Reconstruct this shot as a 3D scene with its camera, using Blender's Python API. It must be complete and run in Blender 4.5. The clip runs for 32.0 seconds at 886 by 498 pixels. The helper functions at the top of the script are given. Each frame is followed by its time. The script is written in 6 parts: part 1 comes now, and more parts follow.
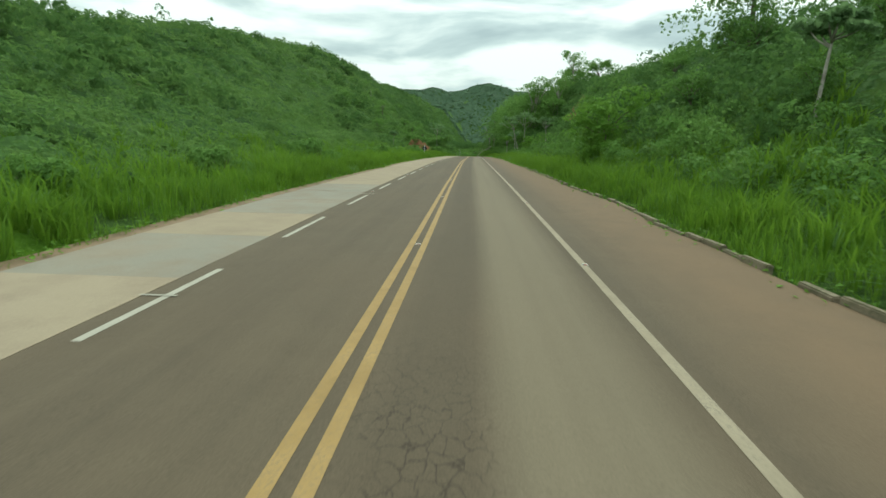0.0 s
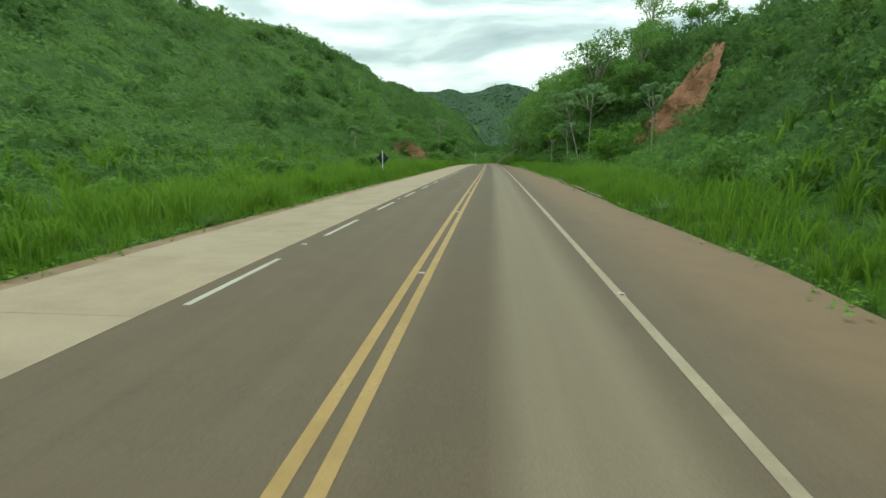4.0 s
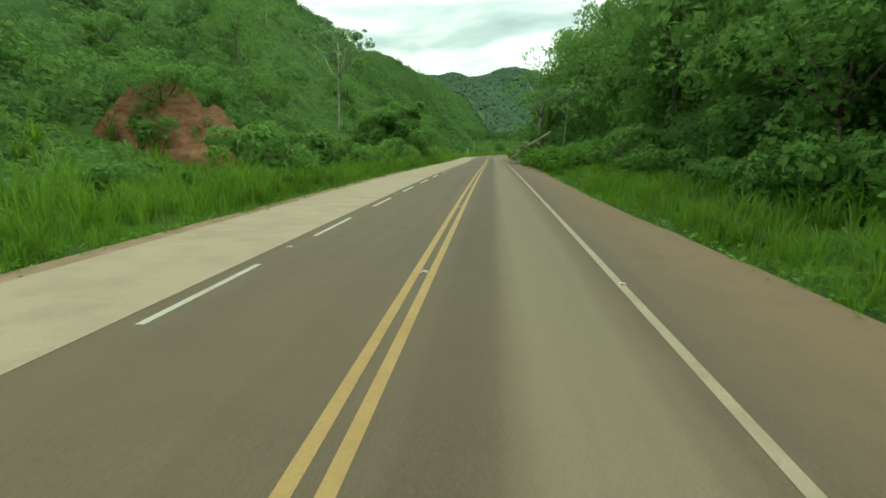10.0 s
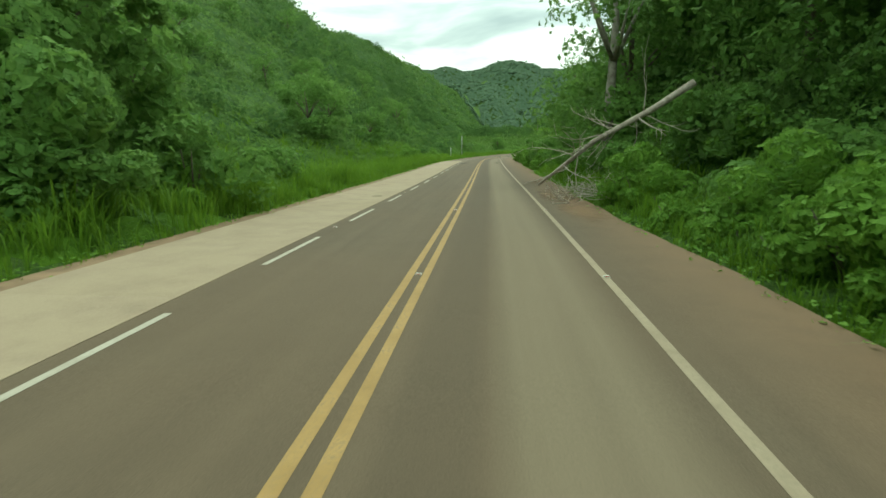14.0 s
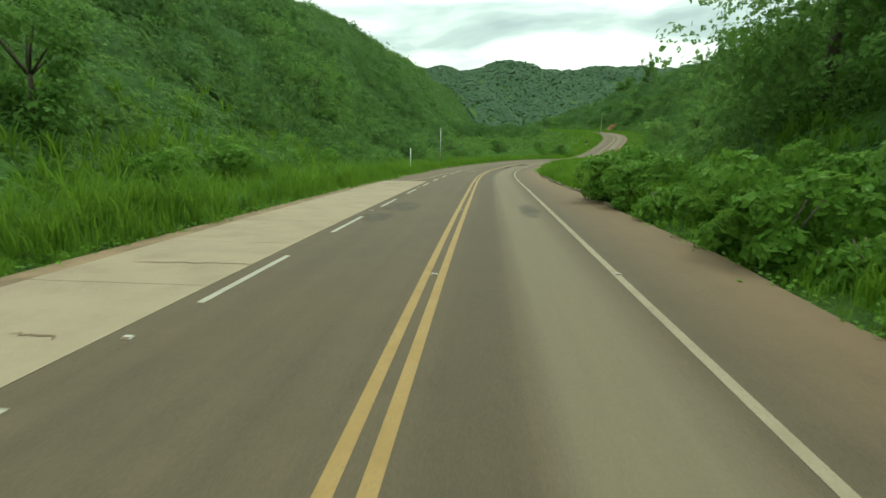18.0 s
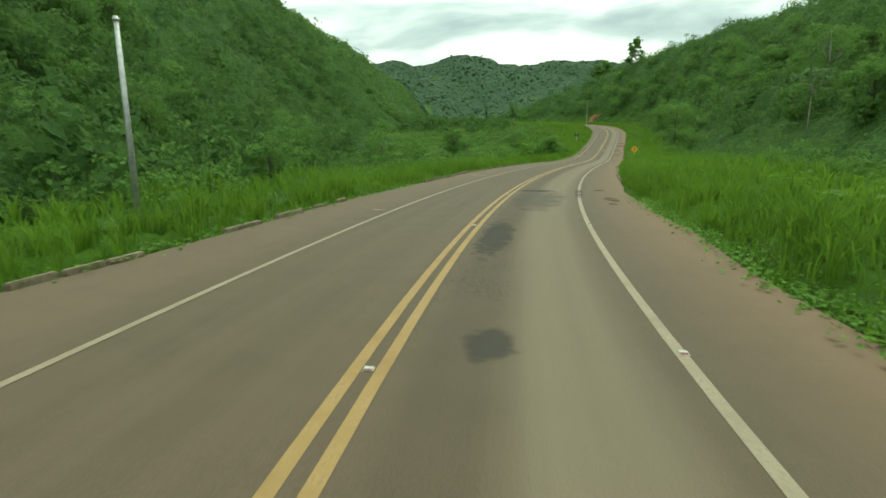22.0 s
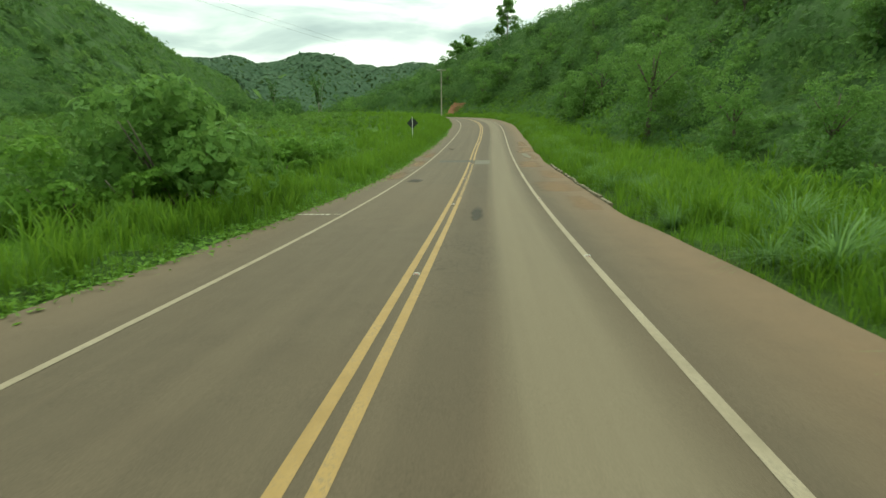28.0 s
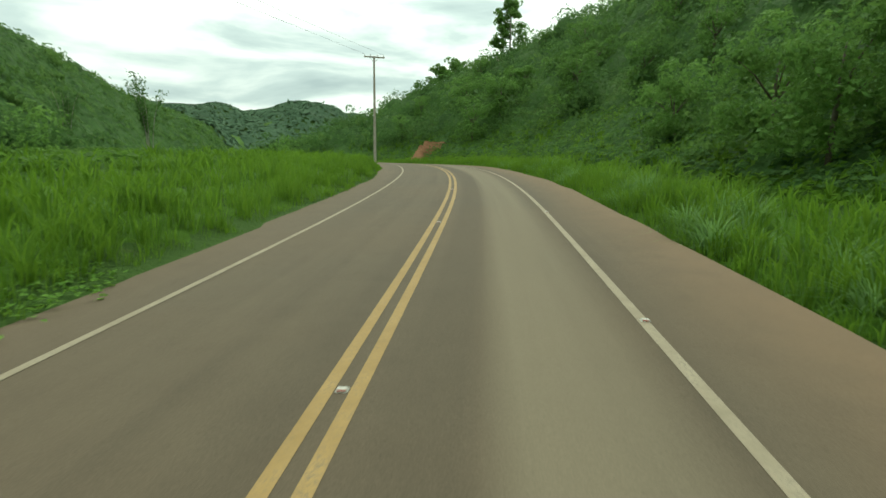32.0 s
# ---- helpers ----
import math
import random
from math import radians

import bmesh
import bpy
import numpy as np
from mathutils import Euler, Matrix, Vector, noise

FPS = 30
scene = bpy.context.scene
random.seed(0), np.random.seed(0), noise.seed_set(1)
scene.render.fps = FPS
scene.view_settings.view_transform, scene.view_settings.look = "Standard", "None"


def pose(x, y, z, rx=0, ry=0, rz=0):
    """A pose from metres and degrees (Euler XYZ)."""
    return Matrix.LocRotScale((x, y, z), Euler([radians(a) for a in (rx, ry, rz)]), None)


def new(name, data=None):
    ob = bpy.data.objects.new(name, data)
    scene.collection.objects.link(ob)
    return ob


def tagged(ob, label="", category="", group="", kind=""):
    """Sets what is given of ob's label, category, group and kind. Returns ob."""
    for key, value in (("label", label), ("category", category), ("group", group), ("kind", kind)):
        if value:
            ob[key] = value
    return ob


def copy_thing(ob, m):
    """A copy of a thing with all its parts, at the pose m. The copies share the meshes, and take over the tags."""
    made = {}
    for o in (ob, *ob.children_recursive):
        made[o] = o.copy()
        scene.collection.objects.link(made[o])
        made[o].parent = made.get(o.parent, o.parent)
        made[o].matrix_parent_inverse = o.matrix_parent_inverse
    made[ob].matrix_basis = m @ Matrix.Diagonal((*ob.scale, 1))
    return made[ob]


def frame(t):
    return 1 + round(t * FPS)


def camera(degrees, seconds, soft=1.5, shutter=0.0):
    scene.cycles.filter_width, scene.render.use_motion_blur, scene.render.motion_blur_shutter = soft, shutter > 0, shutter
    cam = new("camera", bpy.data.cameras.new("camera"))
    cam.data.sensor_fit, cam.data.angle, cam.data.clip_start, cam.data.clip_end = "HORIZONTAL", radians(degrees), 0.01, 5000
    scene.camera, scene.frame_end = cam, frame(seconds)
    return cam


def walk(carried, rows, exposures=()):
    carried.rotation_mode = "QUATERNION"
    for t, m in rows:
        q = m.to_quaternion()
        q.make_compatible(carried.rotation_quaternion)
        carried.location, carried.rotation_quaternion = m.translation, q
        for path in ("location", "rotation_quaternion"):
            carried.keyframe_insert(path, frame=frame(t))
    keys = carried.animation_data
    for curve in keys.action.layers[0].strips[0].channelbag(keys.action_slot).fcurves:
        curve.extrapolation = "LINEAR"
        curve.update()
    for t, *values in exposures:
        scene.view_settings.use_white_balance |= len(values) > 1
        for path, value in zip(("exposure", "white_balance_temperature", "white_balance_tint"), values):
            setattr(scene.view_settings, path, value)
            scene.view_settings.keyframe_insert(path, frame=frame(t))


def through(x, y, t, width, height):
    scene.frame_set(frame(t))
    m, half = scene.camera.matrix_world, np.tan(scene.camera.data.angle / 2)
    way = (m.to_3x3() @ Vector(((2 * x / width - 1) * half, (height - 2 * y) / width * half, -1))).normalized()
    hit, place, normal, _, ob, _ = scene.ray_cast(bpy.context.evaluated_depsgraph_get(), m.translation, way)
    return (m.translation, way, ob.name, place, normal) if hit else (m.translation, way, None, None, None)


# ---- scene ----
# ---- camera and drive ----
cam = camera(81.83, 32.0, soft=1.5, shutter=0.08)
PATH = [
    (0.0, pose(1.231, 4.334, 2.481, 79.666, -1.028, 4.215)),
    (0.5, pose(1.187, 12.912, 2.686, 80.792, -0.711, 5.343)),
    (1.0, pose(1.064, 21.477, 2.906, 81.223, -0.447, 6.167)),
    (1.5, pose(0.897, 29.972, 3.118, 80.981, -0.276, 6.482)),
    (2.0, pose(0.715, 38.393, 3.306, 80.775, -0.090, 6.980)),
    (2.5, pose(0.486, 46.769, 3.475, 80.176, 0.070, 7.241)),
    (3.0, pose(0.248, 55.126, 3.639, 80.057, -0.093, 7.021)),
    (3.5, pose(0.097, 63.356, 3.795, 80.163, 0.022, 6.566)),
    (4.0, pose(-0.006, 71.552, 3.937, 80.077, -0.030, 6.213)),
    (4.5, pose(-0.078, 79.742, 4.062, 79.979, -0.173, 5.914)),
    (5.0, pose(-0.142, 87.954, 4.169, 79.964, -0.316, 5.687)),
    (5.5, pose(-0.211, 96.212, 4.258, 79.984, -0.315, 5.626)),
    (6.0, pose(-0.293, 104.541, 4.332, 79.703, 0.087, 5.875)),
    (6.5, pose(-0.429, 112.765, 4.395, 79.517, 0.493, 6.424)),
    (7.0, pose(-0.555, 120.794, 4.449, 79.367, 0.252, 6.817)),
    (7.5, pose(-0.704, 128.889, 4.501, 79.360, 0.316, 6.814)),
    (8.0, pose(-0.891, 137.193, 4.557, 79.729, 0.261, 6.647)),
    (8.5, pose(-1.077, 145.843, 4.614, 79.691, 0.326, 6.626)),
    (9.0, pose(-1.191, 154.044, 4.660, 79.744, -0.033, 6.688)),
    (9.5, pose(-1.320, 161.722, 4.695, 79.053, -0.301, 6.679)),
    (10.0, pose(-1.600, 169.577, 4.727, 78.792, -0.403, 6.819)),
    (10.5, pose(-1.816, 177.322, 4.758, 78.844, -0.313, 6.861)),
    (11.0, pose(-2.015, 185.473, 4.786, 79.062, 0.011, 6.906)),
    (11.5, pose(-2.205, 193.405, 4.805, 79.472, 0.078, 6.837)),
    (12.0, pose(-2.386, 201.370, 4.812, 79.457, 0.194, 6.726)),
    (12.5, pose(-2.562, 209.636, 4.806, 79.185, -0.050, 6.333)),
    (13.0, pose(-2.703, 217.934, 4.784, 78.831, -0.035, 6.053)),
    (13.5, pose(-2.843, 226.376, 4.747, 78.712, 0.133, 6.242)),
    (14.0, pose(-2.952, 234.545, 4.699, 78.602, 0.492, 6.459)),
    (14.5, pose(-3.072, 242.398, 4.644, 78.813, 0.489, 6.485)),
    (15.0, pose(-3.396, 250.594, 4.580, 78.585, 0.518, 7.140)),
    (15.5, pose(-3.701, 258.729, 4.511, 78.734, 0.468, 7.558)),
    (16.0, pose(-3.959, 266.834, 4.444, 78.707, 0.252, 7.342)),
    (16.5, pose(-4.225, 274.946, 4.388, 78.691, -0.015, 6.960)),
    (17.0, pose(-4.521, 283.099, 4.346, 78.707, -0.302, 6.554)),
    (17.5, pose(-4.832, 291.327, 4.320, 78.730, -0.573, 6.165)),
    (18.0, pose(-5.108, 299.669, 4.310, 78.847, -0.690, 6.023)),
    (18.5, pose(-5.267, 308.046, 4.301, 78.779, -0.772, 5.929)),
    (19.0, pose(-5.381, 316.567, 4.276, 78.772, -0.568, 5.954)),
    (19.5, pose(-5.458, 325.249, 4.229, 78.675, -0.053, 6.256)),
    (20.0, pose(-5.539, 333.934, 4.158, 78.738, 0.049, 6.182)),
    (20.5, pose(-5.611, 342.626, 4.064, 78.927, 0.314, 5.939)),
    (21.0, pose(-5.533, 351.291, 3.968, 78.761, 0.156, 4.896)),
    (21.5, pose(-5.232, 360.106, 3.880, 78.826, -0.055, 3.558)),
    (22.0, pose(-4.638, 368.954, 3.819, 78.863, 0.200, 1.415)),
    (22.5, pose(-3.857, 377.478, 3.798, 79.038, -0.172, -1.117)),
    (23.0, pose(-2.713, 385.994, 3.813, 78.956, -0.613, -3.840)),
    (23.5, pose(-1.055, 394.750, 3.852, 78.852, -0.401, -6.340)),
    (24.0, pose(0.960, 403.737, 3.909, 79.158, -0.063, -8.856)),
    (24.5, pose(3.293, 412.510, 3.963, 78.757, -0.195, -11.260)),
    (25.0, pose(5.883, 420.901, 4.003, 78.947, 0.215, -13.044)),
    (25.5, pose(8.666, 429.035, 4.011, 79.039, 0.543, -14.230)),
    (26.0, pose(11.480, 437.012, 3.977, 78.785, 0.577, -14.218)),
    (26.5, pose(14.255, 444.925, 3.919, 78.530, 0.603, -13.900)),
    (27.0, pose(16.954, 452.851, 3.853, 78.473, 0.713, -13.675)),
    (27.5, pose(19.589, 460.844, 3.801, 78.755, 0.793, -13.518)),
    (28.0, pose(22.194, 468.955, 3.809, 79.549, 0.486, -12.999)),
    (28.5, pose(24.766, 477.195, 3.904, 79.651, 0.087, -12.939)),
    (29.0, pose(27.326, 485.461, 4.118, 80.661, -0.326, -12.860)),
    (29.5, pose(29.966, 493.681, 4.471, 81.720, -0.194, -13.020)),
    (30.0, pose(32.647, 501.927, 4.958, 82.562, 0.609, -13.233)),
    (30.5, pose(35.471, 510.495, 5.594, 82.752, 0.480, -13.236)),
    (31.0, pose(38.329, 518.980, 6.347, 83.440, 0.487, -13.402)),
    (31.5, pose(41.125, 527.169, 7.178, 84.539, 0.608, -13.411)),
    (32.0, pose(43.954, 535.307, 8.095, 84.980, -0.088, -13.504)),
]
walk(cam, PATH, [(0.0, 0.03, 6300, -9), (3.0, 0.07, 6300, -10), (7.0, 0.17, 6360, -14), (10.0, 0.24, 6680, -18), (15.0, 0.32, 6600, -16), (19.0, 0.19, 6640, -15), (24.0, 0.18, 6760, -14), (28.0, 0.23, 6900, -14), (32.0, 0.08, 6680, -12)])

# ---- world and sun ----
SUN_EL, SUN_AZ = 58.0, 25.0
world = bpy.data.worlds.new("overcast_sky")
scene.world = world
world.use_nodes = True
wt = world.node_tree
wt.nodes.clear()


def wnode(kind, **sets):
    nd = wt.nodes.new(kind)
    for key, value in sets.items():
        nd.inputs[key].default_value = value
    return nd


w_out = wt.nodes.new("ShaderNodeOutputWorld")
w_sky = wt.nodes.new("ShaderNodeTexSky")
w_sky.sky_type = "NISHITA"
w_sky.sun_disc = False
w_sky.sun_elevation, w_sky.sun_rotation = radians(SUN_EL), radians(SUN_AZ)
w_sky.dust_density, w_sky.air_density = 2.0, 1.0
w_bgs = wnode("ShaderNodeBackground", Strength=0.10)
wt.links.new(w_sky.outputs[0], w_bgs.inputs[0])
w_co = wt.nodes.new("ShaderNodeTexCoord")
w_map = wt.nodes.new("ShaderNodeMapping")
w_map.inputs["Scale"].default_value = (1.0, 1.0, 4.2)
w_map.inputs["Location"].default_value = (0.35, 0.1, 0.0)
wt.links.new(w_co.outputs["Generated"], w_map.inputs[0])
w_n1 = wnode("ShaderNodeTexNoise", Scale=3.0, Detail=8.0, Roughness=0.5, Distortion=0.3)
wt.links.new(w_map.outputs[0], w_n1.inputs["Vector"])
w_rmp = wt.nodes.new("ShaderNodeValToRGB")
cr = w_rmp.color_ramp
cr.elements[0].position, cr.elements[0].color = 0.33, (0.47, 0.54, 0.57, 1)
cr.elements[1].position, cr.elements[1].color = 0.53, (1.08, 1.09, 1.08, 1)
e = cr.elements.new(0.43)
e.color = (0.66, 0.73, 0.75, 1)
wt.links.new(w_n1.outputs[0], w_rmp.inputs[0])
w_bgc = wnode("ShaderNodeBackground", Strength=1.0)
# an overcast sky is brighter overhead than near the horizon
w_sep = wt.nodes.new("ShaderNodeSeparateXYZ")
wt.links.new(w_co.outputs["Generated"], w_sep.inputs[0])
w_up = wt.nodes.new("ShaderNodeMath")
w_up.operation = "MULTIPLY_ADD"
w_up.inputs[1].default_value, w_up.inputs[2].default_value = 1.20, 0.84
wt.links.new(w_sep.outputs[2], w_up.inputs[0])
wt.links.new(w_up.outputs[0], w_bgc.inputs["Strength"])
wt.links.new(w_rmp.outputs[0], w_bgc.inputs[0])
w_mix = wnode("ShaderNodeMixShader", Fac=0.88)
wt.links.new(w_bgs.outputs[0], w_mix.inputs[1])
wt.links.new(w_bgc.outputs[0], w_mix.inputs[2])
wt.links.new(w_mix.outputs[0], w_out.inputs[0])

sun_data = bpy.data.lights.new("sun", "SUN")
sun_data.energy, sun_data.angle, sun_data.color = 1.3, radians(14), (1.0, 0.96, 0.88)
sun = new("sun", sun_data)
sun.rotation_euler = (radians(90 - SUN_EL), 0, radians(180 - SUN_AZ))

# ---- road alignment: heading (degrees to the left of north) and slope, every KN metres ----
KN, S_A = 20.0, -60.0
HEADING = [-1.60, -1.60, -0.93, 0.40, 1.32, 1.12, 1.24, 0.83, 0.74, 0.74, 0.85, 1.15, 1.44, 1.33, 1.24, 1.17, 1.46, 1.67, 1.60, 0.95, 1.01, -1.91, -8.57, -14.06, -17.81, -18.33, -17.91, -17.76, -18.04, -18.13, -18.60, -17.84, -12.71, -2.41, 12.00, 22.00, 29.00, 36.00, 41.00, 46.00, 47.00]
SLOPE = [0.0108, 0.0108, 0.0142, 0.0218, 0.0270, 0.0200, 0.0192, 0.0139, 0.0086, 0.0062, 0.0070, 0.0041, 0.0039, 0.0004, -0.0042, -0.0074, -0.0090, -0.0049, 0.0002, -0.0051, -0.0120, -0.0094, 0.0015, 0.0070, 0.0047, -0.0071, -0.0085, 0.0136, 0.0516, 0.0834, 0.1094, 0.1227, 0.1180, 0.1040, 0.0740, 0.0400, 0.0325, 0.0300, 0.0283, 0.0267, 0.0250]
SS = np.arange(S_A, S_A + KN * (len(HEADING) - 1) + 0.5, 1.0)


def eased(values):
    v = np.interp(SS, S_A + KN * np.arange(len(values)), values)
    k = np.hanning(23)
    return np.convolve(np.pad(v, 11, "edge"), k / k.sum(), "valid")


R_TH, R_G = np.radians(eased(HEADING)), eased(SLOPE)
R_X = np.concatenate([[0], np.cumsum(-np.sin(R_TH[:-1]))])
R_Y = np.concatenate([[0], np.cumsum(np.cos(R_TH[:-1]))])
R_Z = np.concatenate([[0], np.cumsum(R_G[:-1])])
i0 = int(-S_A)
R_X, R_Y, R_Z = R_X - R_X[i0], R_Y - R_Y[i0], R_Z - R_Z[i0]
S_END = float(SS[-1])


def road_at(s, o, h=0.0):
    """The place at s metres along the road, o metres to the right of its middle and h above it (arrays)."""
    a = np.interp(s, SS, R_TH)
    return np.stack(np.broadcast_arrays(np.interp(s, SS, R_X) + o * np.cos(a), np.interp(s, SS, R_Y) + o * np.sin(a),
                                        np.interp(s, SS, R_Z) + h), -1)


def road_pose(s, o, h=0.0, turn=0.0, rx=0.0, ry=0.0):
    p = road_at(s, o, h)
    return pose(p[0], p[1], p[2], rx, ry, math.degrees(float(np.interp(s, SS, R_TH))) + turn)


def wave(x, y, k=1.0, seed=0):
    """A smooth uneven field, about -1 to 1, with lumps about 6 / k metres wide."""
    out = 0.0
    for n, (ax, ay, amp) in enumerate(((0.83, 0.41, 0.5), (-0.52, 0.97, 0.5), (1.71, -1.13, 0.3), (-1.37, -1.93, 0.3), (3.1, 2.3, 0.15), (-2.7, 3.7, 0.15))):
        out = out + amp * np.sin(k * (ax * x + ay * y) + 1.7 * n + 2.3 * seed + 0.8 * np.sin(k * 0.37 * (ay * x - ax * y) + seed))
    return out / 1.2


def smooth(x):
    x = np.clip(x, 0, 1)
    return x * x * (3 - 2 * x)


CONCRETE_END = 340.3
def edge_left(s):
    """How far the pavement reaches to the left of the middle."""
    s = np.asarray(s, float)
    return np.interp(s, (0, 338, 342, 445, 470, 505, 540, 600), (7.75, 7.75, 7.05, 6.9, 5.9, 5.15, 5.4, 5.6)) + 0.2 * wave(s, 0 * s, 0.35, 3)


def edge_right(s):
    s = np.asarray(s, float)
    return np.interp(s, (0, 60, 120, 165, 200, 226, 256, 290, 320, 350, 410, 440, 475, 510), (7.3, 7.05, 7.3, 7.0, 6.1, 6.5, 5.9, 6.2, 6.6, 6.35, 6.15, 5.9, 6.4, 6.1)) + 0.18 * wave(s, 0 * s, 0.4, 5)


# hills: rows of (y, toe, ridge, ridge height); toe and ridge are x for the left side, metres from the road's middle for the right
HILL_L = [(-90, -14, -75, 14), (80, -16, -80, 21), (125, -17, -100, 29), (165, -18, -100, 37), (240, -19, -100, 49), (310, -19, -100, 59), (400, -20, -100, 66), (440, -22, -102, 66), (500, -26, -104, 64), (560, -28, -104, 62), (744, -30, -102, 62), (840, -30, -100, 74), (970, -30, -100, 77), (1130, -25, -100, 88), (1300, -20, -100, 98), (2000, -20, -100, 98)]
HILL_R = [(-90, 10, 30, 8), (40, 10, 30, 10), (70, 10, 30, 12.5), (110, 12, 33, 15), (125, 16, 37, 18), (155, 18, 38, 20), (172, 14, 36, 22), (250, 14, 38, 26), (264, 10, 40, 27), (330, 10, 45, 27), (350, 16, 60, 29), (380, 26, 72, 36), (480, 23, 72, 40), (540, 15, 68, 41), (600, 13, 68, 40), (650, 12, 70, 41), (685, 10, 70, 35), (705, 10, 70, 23), (730, 10, 70, 10), (900, 10, 80, 8), (2000, 10, 80, 8)]
FAR_SKY = [(-2900, 165), (-600, 210), (-230, 202), (-120, 198), (-50, 206), (20, 220), (100, 203), (200, 200), (330, 199), (600, 210), (2900, 170)]
FAR_Y = 1700


def hill(rows, y, a):
    r = np.array(rows, float)
    toe, off, top = (np.interp(y, r[:, 0], r[:, k]) for k in (1, 2, 3))
    t = np.clip((a - toe) / (off - toe), 0, None)
    low = np.clip(t, 0, 1)
    return top * (0.55 * low + 0.45 * smooth(low)) + np.clip(t - 1, 0, None) * np.abs(off - toe) * 0.06, low


def ground_at(x, y):
    """The ground's height (arrays)."""
    x, y = np.asarray(x, float), np.asarray(y, float)
    s = np.interp(y, R_Y, SS)
    cx, cz, th = np.interp(s, SS, R_X), np.interp(s, SS, R_Z), np.interp(s, SS, R_TH)
    d = (x - cx) * np.cos(th)
    a = np.abs(d)
    hl, ll = hill(HILL_L, y, x)
    hr, lr = hill(HILL_R, y, a)
    hl = hl - 4.5 * smooth((y - 375) / 40) * smooth((520 - y) / 50) * smooth((a - 13) / 8) * (1 - ll)
    left = d < 0
    h, low = np.where(left, hl, hr), np.where(left, ll, lr)
    edge = np.where(left, edge_left(s), edge_right(s))
    out = np.clip((a - edge) / 1.2, 0, 1)
    bump = 0.10 * wave(x, y, 0.9, 1) + 0.16 * wave(x, y, 0.31, 2)
    z = cz - 0.22 + out * (0.26 + bump) + h + low * (0.05 * np.clip(h, 0, 30) * wave(x, y, 0.11, 4) + 0.02 * np.clip(h, 0, 60) * wave(x, y, 0.045, 6))
    f = np.array(FAR_SKY, float)
    far = np.interp(x, f[:, 0], f[:, 1]) * (1 + 0.06 * wave(x, y, 0.03, 8)) * smooth((y - FAR_Y + 420) / 420)
    return np.maximum(z, np.where(y > FAR_Y - 420, far, -1e9)) - 6 * smooth((y - R_Y[-1]) / 300) * (y < FAR_Y - 420)


# ---- materials ----
def material(name, rough=0.9, spec=0.3):
    m = bpy.data.materials.new(name)
    m.use_nodes = True
    bsdf = m.node_tree.nodes["Principled BSDF"]
    bsdf.inputs["Roughness"].default_value = rough
    bsdf.inputs["Specular IOR Level"].default_value = spec
    return m, m.node_tree, bsdf


def node(nt, kind, **sets):
    nd = nt.nodes.new(kind)
    for key, value in sets.items():
        nd.inputs[key.replace("_", " ")].default_value = value
    return nd


def noise_tex(nt, scale, detail=5.0, rough=0.6, coord=None, distortion=0.0):
    nd = node(nt, "ShaderNodeTexNoise", Scale=scale, Detail=detail, Roughness=rough, Distortion=distortion)
    if coord is None:
        coord = node(nt, "ShaderNodeNewGeometry").outputs["Position"]
    nt.links.new(coord, nd.inputs["Vector"])
    return nd.outputs[0]


def ramp(nt, value, stops):
    nd = nt.nodes.new("ShaderNodeValToRGB")
    el = nd.color_ramp.elements
    el[0].position, el[0].color = stops[0][0], (*stops[0][1], 1)
    el[1].position, el[1].color = stops[-1][0], (*stops[-1][1], 1)
    for p, c in stops[1:-1]:
        el.new(p).color = (*c, 1)
    nt.links.new(value, nd.inputs[0])
    return nd.outputs[0]


def mix(nt, fac, a, b, blend="MIX"):
    nd = nt.nodes.new("ShaderNodeMix")
    nd.data_type, nd.blend_type = "RGBA", blend
    for slot, v in ((0, fac), (6, a), (7, b)):
        if isinstance(v, bpy.types.NodeSocket):
            nt.links.new(v, nd.inputs[slot])
        elif slot == 0:
            nd.inputs[0].default_value = v
        else:
            nd.inputs[slot].default_value = (*v, 1)
    return nd.outputs[2]


def calc(nt, op, a, b=0.0, c=0.0, clamp=False):
    nd = nt.nodes.new("ShaderNodeMath")
    nd.operation, nd.use_clamp = op, clamp
    for slot, v in enumerate((a, b, c)):
        if isinstance(v, bpy.types.NodeSocket):
            nt.links.new(v, nd.inputs[slot])
        else:
            nd.inputs[slot].default_value = v
    return nd.outputs[0]


def bump(nt, bsdf, height, strength=0.4, dist=0.02):
    nd = node(nt, "ShaderNodeBump", Strength=strength, Distance=dist)
    nt.links.new(height, nd.inputs["Height"])
    nt.links.new(nd.outputs[0], bsdf.inputs["Normal"])


def mottled(name, dark, light, scale=6.0, rough=0.9, relief=0.3, spec=0.3, fine=60.0, metal=0.0):
    """A surface of two tones at two scales with fine relief."""
    m, nt, b = material(name, rough, spec)
    big, small = noise_tex(nt, scale), noise_tex(nt, fine)
    col = mix(nt, ramp(nt, big, [(0.35, (0, 0, 0)), (0.65, (1, 1, 1))]), dark, light)
    col = mix(nt, 0.35, col, ramp(nt, small, [(0.3, tuple(c * 0.6 for c in dark)), (0.7, tuple(min(1, c * 1.2) for c in light))]))
    nt.links.new(col, b.inputs["Base Color"])
    b.inputs["Metallic"].default_value = metal
    bump(nt, b, small, relief)
    return m


